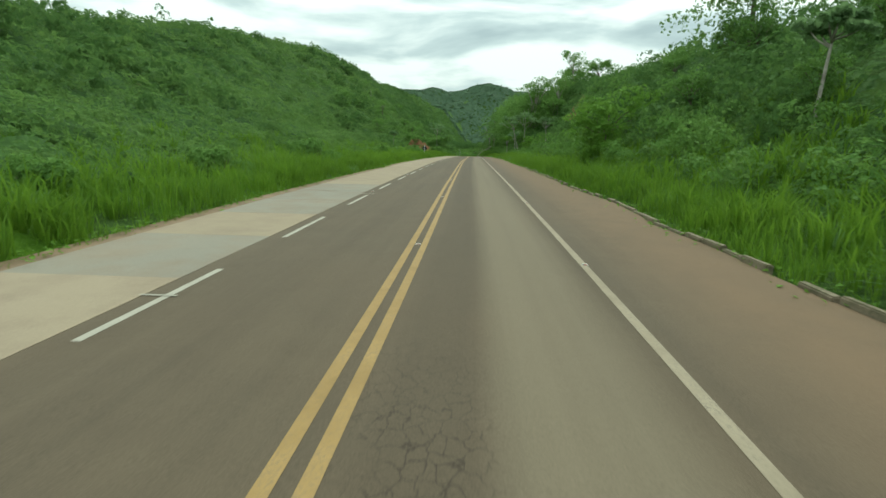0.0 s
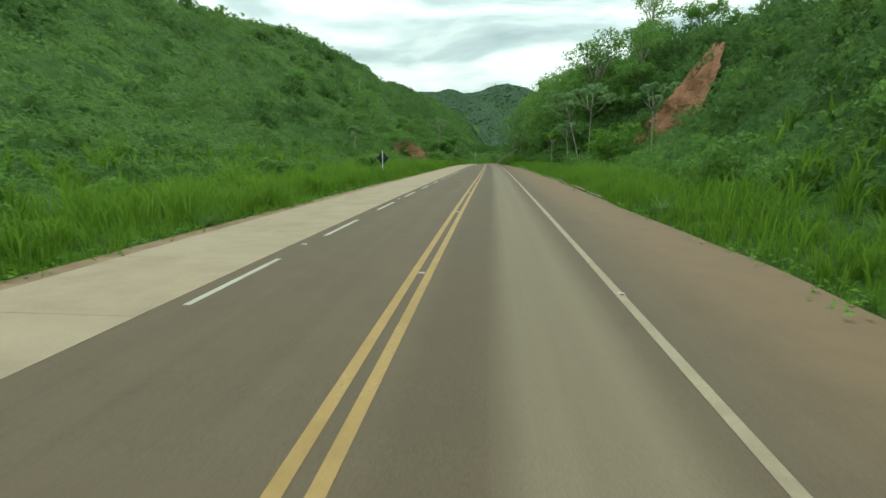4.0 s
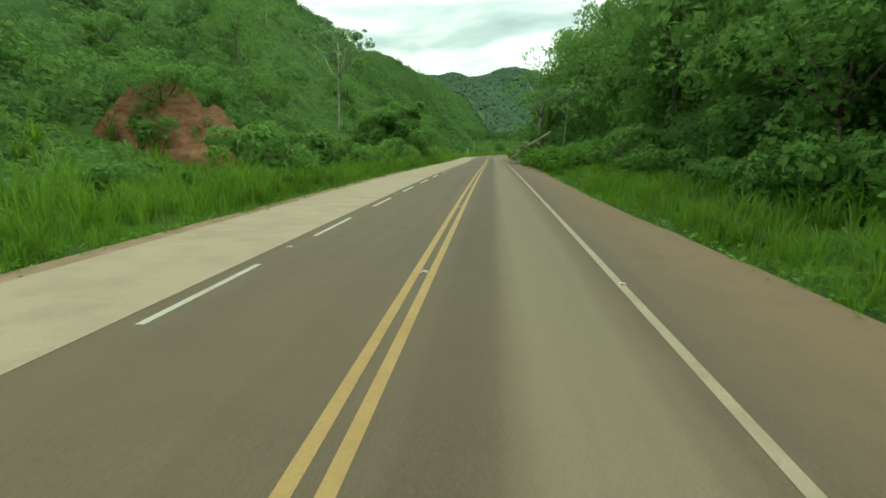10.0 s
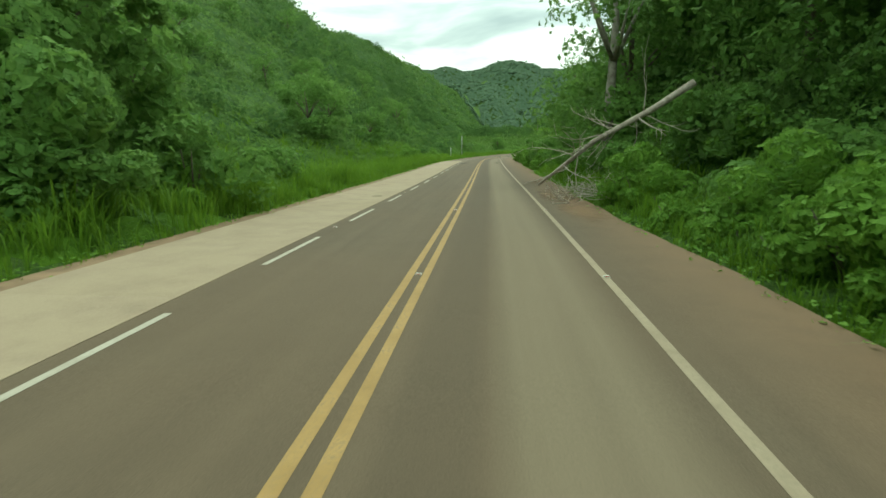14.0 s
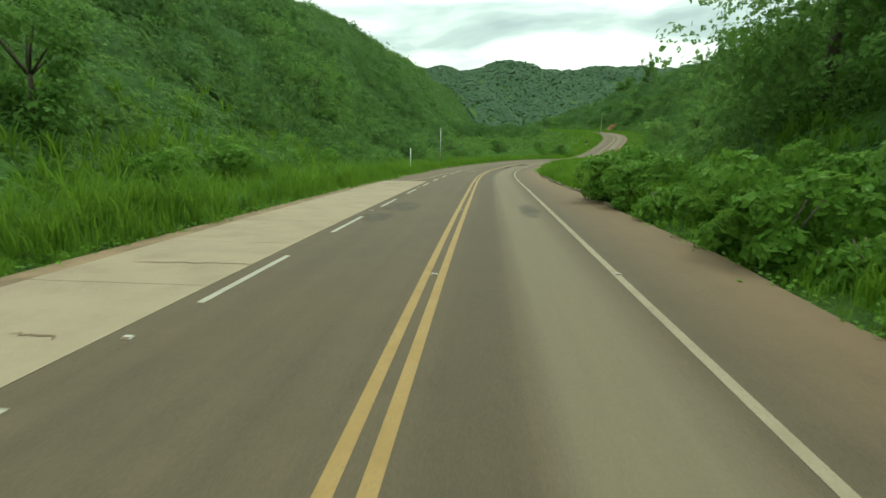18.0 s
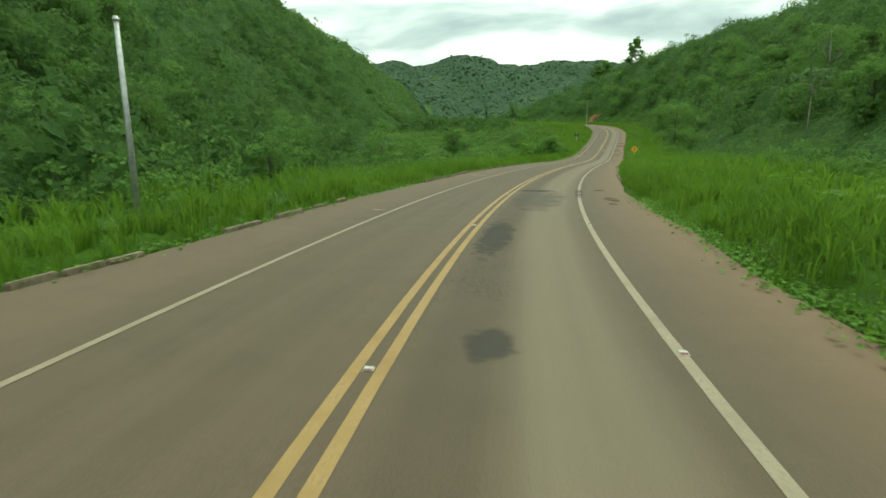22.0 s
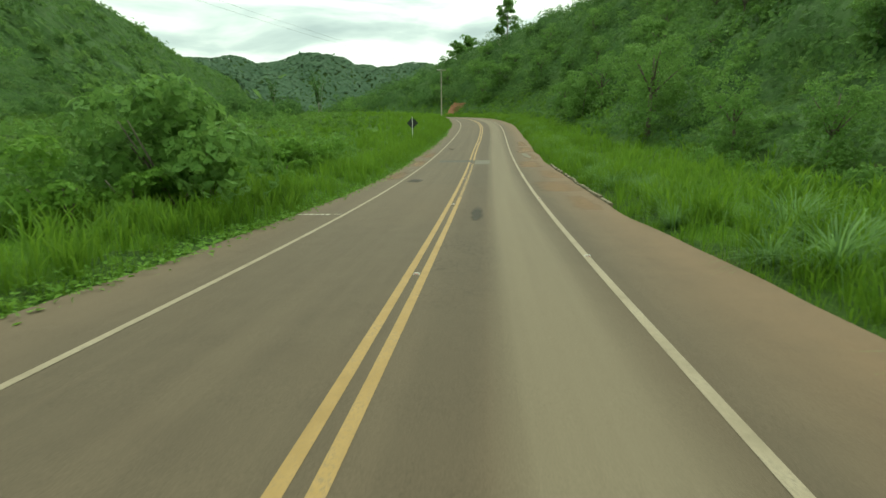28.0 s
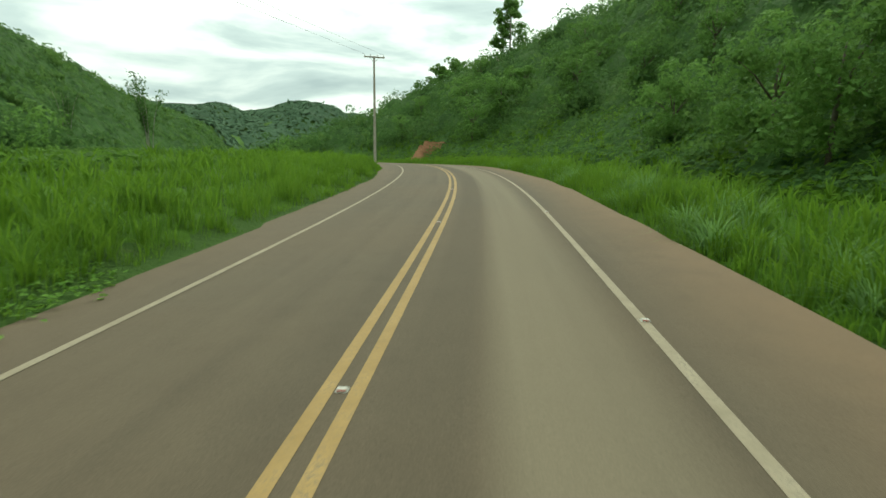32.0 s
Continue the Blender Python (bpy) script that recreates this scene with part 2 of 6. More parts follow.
def foliage(name, dark, mid, light, lump=0.18, shine=0.35, through=0.35, speck=0.45, plants=0.0, sprig=0.0, ragged=True):
    """Leaves: each spray has a tone of its own, in drifts of lighter and darker growth; light passes through them.
    sprig: how many small leaves a metre the spray is made of; ragged: with gaps between those leaves."""
    m, nt, b = material(name, 0.62, shine)
    geo = node(nt, "ShaderNodeNewGeometry")
    big = noise_tex(nt, lump, 3.0)
    col = mix(nt, ramp(nt, big, [(0.38, (0, 0, 0)), (0.60, (1, 1, 1))]), dark, mid)
    wide = ramp(nt, noise_tex(nt, lump * 0.33, 2.0), [(0.50, (0, 0, 0)), (0.66, (0.7, 0.7, 0.7))])
    col = mix(nt, wide, col, tuple(0.5 * (p + q) for p, q in zip(mid, light)))
    if plants:
        cells = node(nt, "ShaderNodeTexVoronoi", Scale=plants)
        nt.links.new(geo.outputs["Position"], cells.inputs["Vector"])
        tone = node(nt, "ShaderNodeSeparateColor")
        nt.links.new(cells.outputs["Color"], tone.inputs[0])
        col = mix(nt, 0.5, col, ramp(nt, tone.outputs[0], [(0.1, dark), (0.6, mid), (1.0, light)]))
    leaf = ramp(nt, geo.outputs["Random Per Island"], [(0.0, tuple(c * 0.75 for c in dark)), (0.55, mid), (1.0, light)])
    col = mix(nt, speck, col, leaf)
    if sprig:
        fine = noise_tex(nt, sprig, 3.0, 0.65)
        col = mix(nt, 0.36, col, ramp(nt, fine, [(0.32, tuple(c * 0.6 for c in dark)), (0.52, mid), (0.70, light)]))
        bump(nt, b, fine, 0.8, 0.5 / sprig)
    nt.links.new(col, b.inputs["Base Color"])
    tl = node(nt, "ShaderNodeBsdfTranslucent")
    nt.links.new(mix(nt, 0.5, col, light), tl.inputs[0])
    mx = node(nt, "ShaderNodeMixShader", Fac=through)
    nt.links.new(b.outputs[0], mx.inputs[1])
    nt.links.new(tl.outputs[0], mx.inputs[2])
    if sprig and ragged:
        gaps = ramp(nt, noise_tex(nt, sprig * 1.15, 2.0, 0.6, distortion=0.6), [(0.42, (0, 0, 0)), (0.44, (1, 1, 1))])
        cut = node(nt, "ShaderNodeMixShader")
        nt.links.new(gaps, cut.inputs[0])
        nt.links.new(node(nt, "ShaderNodeBsdfTransparent").outputs[0], cut.inputs[1])
        nt.links.new(mx.outputs[0], cut.inputs[2])
        mx = cut
    nt.links.new(mx.outputs[0], nt.nodes["Material Output"].inputs[0])
    return m


MAT_GRASS = foliage("grass_blades", (0.058, 0.134, 0.009), (0.114, 0.226, 0.017), (0.186, 0.304, 0.038), 0.22, 0.15, 0.5, 0.4)
MAT_FIELD = foliage("field_grass", (0.050, 0.112, 0.015), (0.088, 0.176, 0.024), (0.140, 0.242, 0.044), 0.12, 0.15, 0.5, 0.3)
MAT_WOOD_L = foliage("hillside_leaves", (0.050, 0.108, 0.031), (0.106, 0.200, 0.050), (0.180, 0.284, 0.076), 0.07, 0.06, 0.5, 0.16, 0.22, 5.0)
MAT_WOOD_D = foliage("dark_tree_leaves", (0.040, 0.090, 0.029), (0.080, 0.162, 0.043), (0.146, 0.246, 0.068), 0.09, 0.06, 0.45, 0.20, 0.2, 6.0)
# distance haze is put into these paler, bluish leaf colours
MAT_WOOD_F = foliage("haze_toned_leaves", (0.086, 0.148, 0.086), (0.100, 0.168, 0.095), (0.116, 0.186, 0.106), 0.02, 0.05, 0.25, 0.2, 0.05)
MAT_LEAF = foliage("tree_leaves", (0.078, 0.170, 0.034), (0.132, 0.262, 0.052), (0.208, 0.332, 0.083), 0.3, 0.15, 0.42, 0.4, 0.0, 9.0)
MAT_SHRUB = foliage("shrub_leaves", (0.080, 0.185, 0.020), (0.135, 0.270, 0.034), (0.205, 0.340, 0.062), 0.5, 0.15, 0.38, 0.4, 0.0, 13.0)
MAT_PALE = foliage("pale_leaves", (0.085, 0.165, 0.060), (0.140, 0.245, 0.090), (0.225, 0.330, 0.150), 0.4, 0.2, 0.6, 0.4, 0.0, 7.0)
# bush greens darkened: the shade behind the outer sprays is in the colour
MAT_UNDER = foliage("shade_toned_undergrowth", (0.032, 0.070, 0.020), (0.060, 0.122, 0.031), (0.105, 0.180, 0.050), 0.07, 0.03, 0.2, 0.0, 0.22, 2.6, False)
# darker copy of the blade greens, with the shade between blades coloured in
MAT_SWARD = foliage("matted_grass", (0.036, 0.080, 0.009), (0.068, 0.140, 0.014), (0.110, 0.192, 0.028), 0.22, 0.03, 0.2, 0.0, 0.0, 7.0, False)
MAT_BARK = mottled("pale_bark", (0.16, 0.14, 0.11), (0.38, 0.36, 0.31), 3.0, 0.9, 0.5)
MAT_BARK_D = mottled("dark_bark", (0.07, 0.058, 0.040), (0.17, 0.145, 0.11), 3.0, 0.95, 0.6)
MAT_DEAD = mottled("weathered_dead_wood", (0.20, 0.17, 0.13), (0.45, 0.41, 0.34), 5.0, 0.9, 0.5)
MAT_KERB = mottled("mossy_concrete", (0.085, 0.085, 0.045), (0.25, 0.205, 0.145), 2.5, 0.95, 0.6, 0.2, 18.0)
MAT_CONC = mottled("weathered_concrete", (0.24, 0.21, 0.17), (0.42, 0.38, 0.31), 4.0, 0.92, 0.35)
MAT_STEEL = mottled("galvanised_steel", (0.32, 0.33, 0.32), (0.55, 0.56, 0.55), 8.0, 0.5, 0.1, 0.5, 80.0, 0.6)
MAT_WHITE = mottled("white_post_paint", (0.55, 0.55, 0.52), (0.80, 0.80, 0.77), 5.0, 0.6, 0.1)
MAT_BLACK = mottled("black_sign_back", (0.012, 0.016, 0.014), (0.030, 0.036, 0.032), 4.0, 0.65, 0.1)
MAT_SIGN = mottled("yellow_sign_sheet", (0.62, 0.33, 0.015), (0.75, 0.42, 0.03), 4.0, 0.5, 0.05)
MAT_DARK = mottled("black_sign_print", (0.012, 0.012, 0.012), (0.025, 0.025, 0.025), 6.0, 0.6, 0.05)
MAT_STUD = mottled("road_stud_white", (0.30, 0.29, 0.25), (0.52, 0.51, 0.45), 30.0, 0.5, 0.1)
MAT_RED = mottled("red_reflector", (0.30, 0.05, 0.03), (0.45, 0.10, 0.06), 30.0, 0.35, 0.05, 0.6)


def earth_material():
    m, nt, b = material("red_earth", 0.97, 0.1)
    pos = node(nt, "ShaderNodeNewGeometry").outputs["Position"]
    mp = node(nt, "ShaderNodeMapping", Scale=(0.5, 0.5, 1.6))
    nt.links.new(pos, mp.inputs[0])
    strata = noise_tex(nt, 0.9, 6.0, 0.65, mp.outputs[0], 0.6)
    fine = noise_tex(nt, 2.6, 8.0, 0.68)
    col = ramp(nt, strata, [(0.30, (0.085, 0.048, 0.026)), (0.44, (0.23, 0.112, 0.060)), (0.58, (0.33, 0.180, 0.100)), (0.70, (0.12, 0.078, 0.042))])
    nt.links.new(mix(nt, 0.4, col, ramp(nt, fine, [(0.3, (0.11, 0.048, 0.028)), (0.7, (0.40, 0.21, 0.12))])), b.inputs["Base Color"])
    bump(nt, b, fine, 0.9, 0.3)
    return m


def soil_material():
    """The ground: leaf litter, low weeds and reddish soil in patches."""
    m, nt, b = material("weedy_soil", 0.97, 0.1)
    big, mid, fine = noise_tex(nt, 0.05, 4.0), noise_tex(nt, 0.6, 5.0), noise_tex(nt, 9.0, 5.0)
    col = mix(nt, ramp(nt, big, [(0.40, (0, 0, 0)), (0.60, (1, 1, 1))]), (0.036, 0.078, 0.016), (0.062, 0.125, 0.024))
    col = mix(nt, ramp(nt, mid, [(0.60, (0, 0, 0)), (0.74, (1, 1, 1))]), col, (0.085, 0.060, 0.032))
    col = mix(nt, 0.45, col, ramp(nt, fine, [(0.3, (0.030, 0.060, 0.012)), (0.7, (0.125, 0.195, 0.050))]))
    nt.links.new(col, b.inputs["Base Color"])
    bump(nt, b, fine, 1.0, 0.25)
    return m


def asphalt_material():
    """Old dusty asphalt; the first UV gives metres to the right of the middle, the second metres along."""
    m, nt, b = material("dusty_asphalt", 0.88, 0.25)
    uv = node(nt, "ShaderNodeUVMap")
    uv.uv_map = "lane"
    sep = node(nt, "ShaderNodeSeparateXYZ")
    nt.links.new(uv.outputs[0], sep.inputs[0])
    o = sep.outputs[0]
    pos = node(nt, "ShaderNodeNewGeometry").outputs["Position"]
    grain, mid, big = noise_tex(nt, 55.0, 4.0, 0.7), noise_tex(nt, 1.3, 5.0), noise_tex(nt, 0.13, 3.0)
    streak_map = node(nt, "ShaderNodeMapping", Scale=(1.7, 0.035, 1.0))
    nt.links.new(uv.outputs[0], streak_map.inputs[0])
    streak = noise_tex(nt, 1.0, 5.0, 0.6, streak_map.outputs[0])
    col = ramp(nt, mid, [(0.30, (0.078, 0.058, 0.036)), (0.70, (0.104, 0.080, 0.050))])
    col = mix(nt, 0.35, col, ramp(nt, streak, [(0.35, (0.059, 0.045, 0.028)), (0.65, (0.135, 0.103, 0.065))]))
    col = mix(nt, ramp(nt, big, [(0.45, (0, 0, 0)), (0.65, (0.4, 0.4, 0.4))]), col, (0.119, 0.082, 0.047))
    # pale windscreen reflection painted into the travelled lane; worn is its share
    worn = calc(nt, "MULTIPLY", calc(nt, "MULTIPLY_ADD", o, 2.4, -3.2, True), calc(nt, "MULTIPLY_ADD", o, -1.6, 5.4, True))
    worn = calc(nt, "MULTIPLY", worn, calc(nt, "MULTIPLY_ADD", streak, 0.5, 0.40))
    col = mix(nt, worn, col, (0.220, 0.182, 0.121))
    # darker track between the centre lines and the pale band
    dark_track = calc(nt, "MULTIPLY", calc(nt, "MULTIPLY_ADD", o, 5.0, -2.0, True), calc(nt, "MULTIPLY_ADD", o, -5.0, 7.0, True))
    col = mix(nt, calc(nt, "MULTIPLY", dark_track, calc(nt, "MULTIPLY_ADD", streak, 0.5, 0.12)), col, (0.053, 0.040, 0.024))
    # red dust washed on to the shoulder
    dust = calc(nt, "MULTIPLY_ADD", o, 0.55, -2.1, True)
    dust = calc(nt, "MULTIPLY", dust, calc(nt, "MULTIPLY_ADD", mid, 1.1, 0.35, True))
    col = mix(nt, dust, col, (0.176, 0.112, 0.062))
    dust_l = calc(nt, "MULTIPLY", calc(nt, "MULTIPLY_ADD", o, -0.7, -2.6, True), calc(nt, "MULTIPLY_ADD", mid, 0.9, 0.2, True))
    col = mix(nt, dust_l, col, (0.138, 0.098, 0.060))
    col = mix(nt, 0.30, col, ramp(nt, grain, [(0.3, (0.037, 0.030, 0.021)), (0.72, (0.212, 0.171, 0.120))]))
    # fine crazing where the surface has failed
    crack_map = node(nt, "ShaderNodeMapping", Scale=(1.0, 0.75, 1.0))
    nt.links.new(uv.outputs[0], crack_map.inputs[0])
    vor = node(nt, "ShaderNodeTexVoronoi", Scale=7.0)
    vor.feature = "DISTANCE_TO_EDGE"
    warp = mix(nt, 0.16, crack_map.outputs[0], noise_nd_color(nt, 5.0, uv.outputs[0]))
    nt.links.new(warp, vor.inputs["Vector"])
    line = ramp(nt, vor.outputs["Distance"], [(0.010, (1, 1, 1)), (0.050, (0, 0, 0))])
    along = sep.outputs[1]
    spots = 0.0
    for middle, reach in ((2.0, 9.0), (222.0, 3.0), (383.5, 9.0), (413.0, 5.0), (497.0, 17.0)):
        away = calc(nt, "ABSOLUTE", calc(nt, "SUBTRACT", along, middle))
        spots = calc(nt, "ADD", spots, calc(nt, "MULTIPLY_ADD", away, -0.33, reach * 0.33, True), 0.0, True)
    ragged = ramp(nt, noise_tex(nt, 0.7, 3.0, 0.6, uv.outputs[0]), [(0.38, (0, 0, 0)), (0.54, (0.60, 0.60, 0.60))])
    where = calc(nt, "MULTIPLY", calc(nt, "MULTIPLY", ragged, spots),
                 calc(nt, "MULTIPLY", calc(nt, "MULTIPLY_ADD", o, 4.0, 0.2, True), calc(nt, "MULTIPLY_ADD", o, -3.0, 4.9, True)))
    col = mix(nt, calc(nt, "MULTIPLY", line, where), col, (0.023, 0.017, 0.013))
    col = mix(nt, 1.0, col, (0.92, 0.92, 0.93), "MULTIPLY")
    nt.links.new(col, b.inputs["Base Color"])
    bump(nt, b, grain, 0.35, 0.01)
    return m


def noise_nd_color(nt, scale, coord):
    nd = node(nt, "ShaderNodeTexNoise", Scale=scale, Detail=3.0)
    nt.links.new(coord, nd.inputs["Vector"])
    return nd.outputs[1]


def paint_material(name, dark, light):
    """Road paint worn down to the asphalt in places."""
    m, nt, b = material(name, 0.75, 0.3)
    mid, fine = noise_tex(nt, 1.6, 5.0, 0.65), noise_tex(nt, 28.0, 5.0, 0.7)
    col = mix(nt, ramp(nt, mid, [(0.3, (0, 0, 0)), (0.7, (1, 1, 1))]), dark, light)
    worn = calc(nt, "MULTIPLY", ramp(nt, mid, [(0.50, (0.25, 0.25, 0.25)), (0.72, (1, 1, 1))]), ramp(nt, fine, [(0.48, (0, 0, 0)), (0.62, (1, 1, 1))]))
    col = mix(nt, calc(nt, "MULTIPLY", worn, 0.85), col, (0.115, 0.100, 0.076))
    nt.links.new(col, b.inputs["Base Color"])
    bump(nt, b, fine, 0.25, 0.01)
    return m


def slab_material(name, low, high):
    """Concrete road slabs; every slab has a tone of its own, tan to grey."""
    m, nt, b = material(name, 0.92, 0.2)
    info = node(nt, "ShaderNodeObjectInfo")
    mid, fine = noise_tex(nt, 0.9, 5.0), noise_tex(nt, 40.0, 4.0)
    col = mix(nt, info.outputs["Random"], low, high)
    col = mix(nt, ramp(nt, mid, [(0.42, (0, 0, 0)), (0.70, (0.75, 0.75, 0.75))]), col, (0.190, 0.143, 0.098))
    col = mix(nt, ramp(nt, noise_tex(nt, 0.16, 4.0), [(0.42, (0, 0, 0)), (0.64, (0.22, 0.22, 0.22))]), col, (0.330, 0.272, 0.195))
    col = mix(nt, 0.22, col, ramp(nt, fine, [(0.3, (0.126, 0.106, 0.081)), (0.7, (0.370, 0.324, 0.260))]))
    nt.links.new(col, b.inputs["Base Color"])
    bump(nt, b, fine, 0.3, 0.01)
    return m


def blot_material(name, dark, light, cover, grain=1.7, crisp=1.2):
    """A stain with a ragged, thinning edge; the mesh is a disc of radius 1.4 in its own space."""
    m, nt, b = material(name, 0.93, 0.2)
    obj = node(nt, "ShaderNodeTexCoord").outputs["Object"]
    ln = nt.nodes.new("ShaderNodeVectorMath")
    ln.operation = "LENGTH"
    nt.links.new(obj, ln.inputs[0])
    mid, fine = noise_tex(nt, grain, 5.0, 0.65), noise_tex(nt, 30.0, 5.0, 0.7)
    nt.links.new(mix(nt, 0.5, mix(nt, mid, dark, light), ramp(nt, fine, [(0.3, dark), (0.7, light)])), b.inputs["Base Color"])
    edge = calc(nt, "SUBTRACT", calc(nt, "MULTIPLY_ADD", mid, 1.6, 0.25), ln.outputs["Value"])
    keep = calc(nt, "MULTIPLY", calc(nt, "MULTIPLY_ADD", edge, crisp, 0.1, True), cover)
    nt.links.new(keep, b.inputs["Alpha"])
    bump(nt, b, fine, 0.3, 0.01)
    return m


MAT_TAR = blot_material("fresh_asphalt_patch", (0.045, 0.044, 0.038), (0.082, 0.078, 0.066), 0.6, 2.6, 2.0)
MAT_HOLE = blot_material("broken_asphalt", (0.055, 0.042, 0.028), (0.150, 0.098, 0.060), 0.75, 4.5, 3.0)
MAT_DUST = blot_material("orange_dust", (0.22, 0.130, 0.075), (0.30, 0.185, 0.110), 0.42)
MAT_SILT = blot_material("red_silt", (0.20, 0.125, 0.070), (0.27, 0.178, 0.103), 0.55)
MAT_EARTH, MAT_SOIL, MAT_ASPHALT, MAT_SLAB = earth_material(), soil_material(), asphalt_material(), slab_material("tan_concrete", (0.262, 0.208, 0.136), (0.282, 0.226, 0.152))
MAT_SLAB_G = slab_material("grey_concrete", (0.195, 0.184, 0.150), (0.208, 0.196, 0.158))
MAT_YELLOW = paint_material("yellow_road_paint", (0.235, 0.150, 0.052), (0.320, 0.210, 0.078))
def crackled(name, dark, light):
    m = paint_material(name, dark, light)
    nt = m.node_tree
    b = nt.nodes["Principled BSDF"]
    old = b.inputs["Base Color"].links[0].from_socket
    vor = node(nt, "ShaderNodeTexVoronoi", Scale=7.0)
    vor.feature = "DISTANCE_TO_EDGE"
    nt.links.new(node(nt, "ShaderNodeNewGeometry").outputs["Position"], vor.inputs["Vector"])
    gaps = ramp(nt, vor.outputs["Distance"], [(0.03, (1, 1, 1)), (0.10, (0, 0, 0))])
    nt.links.new(mix(nt, gaps, old, (0.070, 0.058, 0.040)), b.inputs["Base Color"])
    return m


MAT_CRAZED = crackled("crazed_yellow_paint", (0.235, 0.150, 0.052), (0.320, 0.210, 0.078))
MAT_LINE = paint_material("white_road_paint", (0.205, 0.168, 0.112), (0.292, 0.245, 0.170))
MAT_DASH = paint_material("pale_road_paint", (0.29, 0.27, 0.215), (0.40, 0.38, 0.315))
MAT_PALE_TAR = blot_material("pale_asphalt_patch", (0.100, 0.092, 0.073), (0.140, 0.130, 0.105), 0.6)
MAT_PATCH = mottled("square_asphalt_patch", (0.055, 0.051, 0.040), (0.085, 0.078, 0.062), 1.5, 0.9, 0.4)
MAT_MUD = mottled("damp_red_dust", (0.12, 0.085, 0.05), (0.24, 0.165, 0.10), 1.2, 0.9, 0.4)


# ---- building helpers ----
def mesh_np(name, verts, faces, mat, uv=None):
    """A mesh from arrays: verts (n, 3) and faces (m, 3 or 4)."""
    verts, faces = np.ascontiguousarray(verts, np.float32), np.ascontiguousarray(faces, np.int32)
    me = bpy.data.meshes.new(name)
    k = faces.shape[1]
    me.vertices.add(len(verts))
    me.vertices.foreach_set("co", verts.ravel())
    me.loops.add(faces.size)
    me.loops.foreach_set("vertex_index", faces.ravel())
    me.polygons.add(len(faces))
    me.polygons.foreach_set("loop_start", np.arange(0, faces.size, k, dtype=np.int32))
    if uv is not None:
        layer = me.uv_layers.new(name="lane")
        layer.data.foreach_set("uv", np.ascontiguousarray(uv[faces.ravel()], np.float32).ravel())
    me.materials.append(mat)
    me.update(calc_edges=True)
    me.validate()
    return me


def part(name, bm, mat, parent, label=""):
    """Links a bmesh (or mesh) as one mesh object under a thing."""
    if isinstance(bm, bmesh.types.BMesh):
        me = bpy.data.meshes.new(name)
        bm.normal_update()
        bm.to_mesh(me)
        bm.free()
        me.materials.append(mat)
    else:
        me = bm
    ob = new(name, me)
    ob.parent = parent
    if label:
        ob["label"] = label
    return ob


def strip(s0, s1, o0, o1, h, step=2.0, cols=1, edge=None):
    """Arrays for a strip of road surface between two offsets; o0 and o1 may be functions of s."""
    n = max(2, int(math.ceil((s1 - s0) / step)) + 1)
    s = np.linspace(s0, s1, n)
    a = o0(s) if callable(o0) else np.full(n, o0)
    b = o1(s) if callable(o1) else np.full(n, o1)
    t = np.linspace(0, 1, cols + 1)
    o = a[:, None] + (b - a)[:, None] * t
    sg = np.repeat(s[:, None], cols + 1, 1)
    v = road_at(sg, o, h).reshape(-1, 3)
    i = np.arange(n - 1)[:, None] * (cols + 1) + np.arange(cols)
    f = np.stack([i, i + 1, i + cols + 2, i + cols + 1], -1).reshape(-1, 4)
    return v, f, np.stack([o.ravel(), sg.ravel()], -1)


def box_bm(sx, sy, sz, bevel=0.0, at=(0, 0, 0)):
    bm = bmesh.new()
    bmesh.ops.create_cube(bm, size=1.0, matrix=Matrix.LocRotScale(Vector(at), None, Vector((sx, sy, sz))))
    if bevel:
        bmesh.ops.bevel(bm, geom=bm.edges[:], offset=bevel, segments=2, affect="EDGES")
    return bm


def tube(points, radii, sides=8, cap=True):
    """A bmesh tube along points with a radius at each."""
    bm = bmesh.new()
    rings = []
    pts = [Vector(p) for p in points]
    for k, p in enumerate(pts):
        ahead = (pts[min(k + 1, len(pts) - 1)] - pts[max(k - 1, 0)]).normalized()
        side = ahead.orthogonal().normalized() if k == 0 else (side - ahead * side.dot(ahead)).normalized()
        up = ahead.cross(side)
        rings.append([bm.verts.new(p + radii[k] * (math.cos(2 * math.pi * j / sides) * side + math.sin(2 * math.pi * j / sides) * up)) for j in range(sides)])
    for a, b in zip(rings, rings[1:]):
        for j in range(sides):
            bm.faces.new((a[j], a[(j + 1) % sides], b[(j + 1) % sides], b[j]))
    if cap:
        bm.faces.new(rings[0][::-1])
        bm.faces.new(rings[-1])
    for fc in bm.faces:
        fc.smooth = True
    return bm


def leaf_cards(centres, normals, size, rng, long=1.6):
    """Arrays of folded, pointed leaves: four corners each."""
    n = len(centres)
    nrm = normals / np.maximum(np.linalg.norm(normals, axis=1, keepdims=True), 1e-6)
    ref = rng.normal(size=(n, 3))
    t = np.cross(nrm, ref)
    t /= np.maximum(np.linalg.norm(t, axis=1, keepdims=True), 1e-6)
    w = np.cross(nrm, t)
    sz = size * rng.uniform(0.6, 1.35, (n, 1))
    base, tip = centres - t * sz * long * 0.5, centres + t * sz * long * 0.5 - nrm * sz * 0.18
    l, r = centres + w * sz * 0.5 + nrm * sz * 0.12, centres - w * sz * 0.5 + nrm * sz * 0.12
    v = np.stack([base, r, tip, l], 1).reshape(-1, 3)
    i = np.arange(n)[:, None] * 4
    return v, np.concatenate([i + (0, 1, 2), i + (0, 2, 3)], 0)


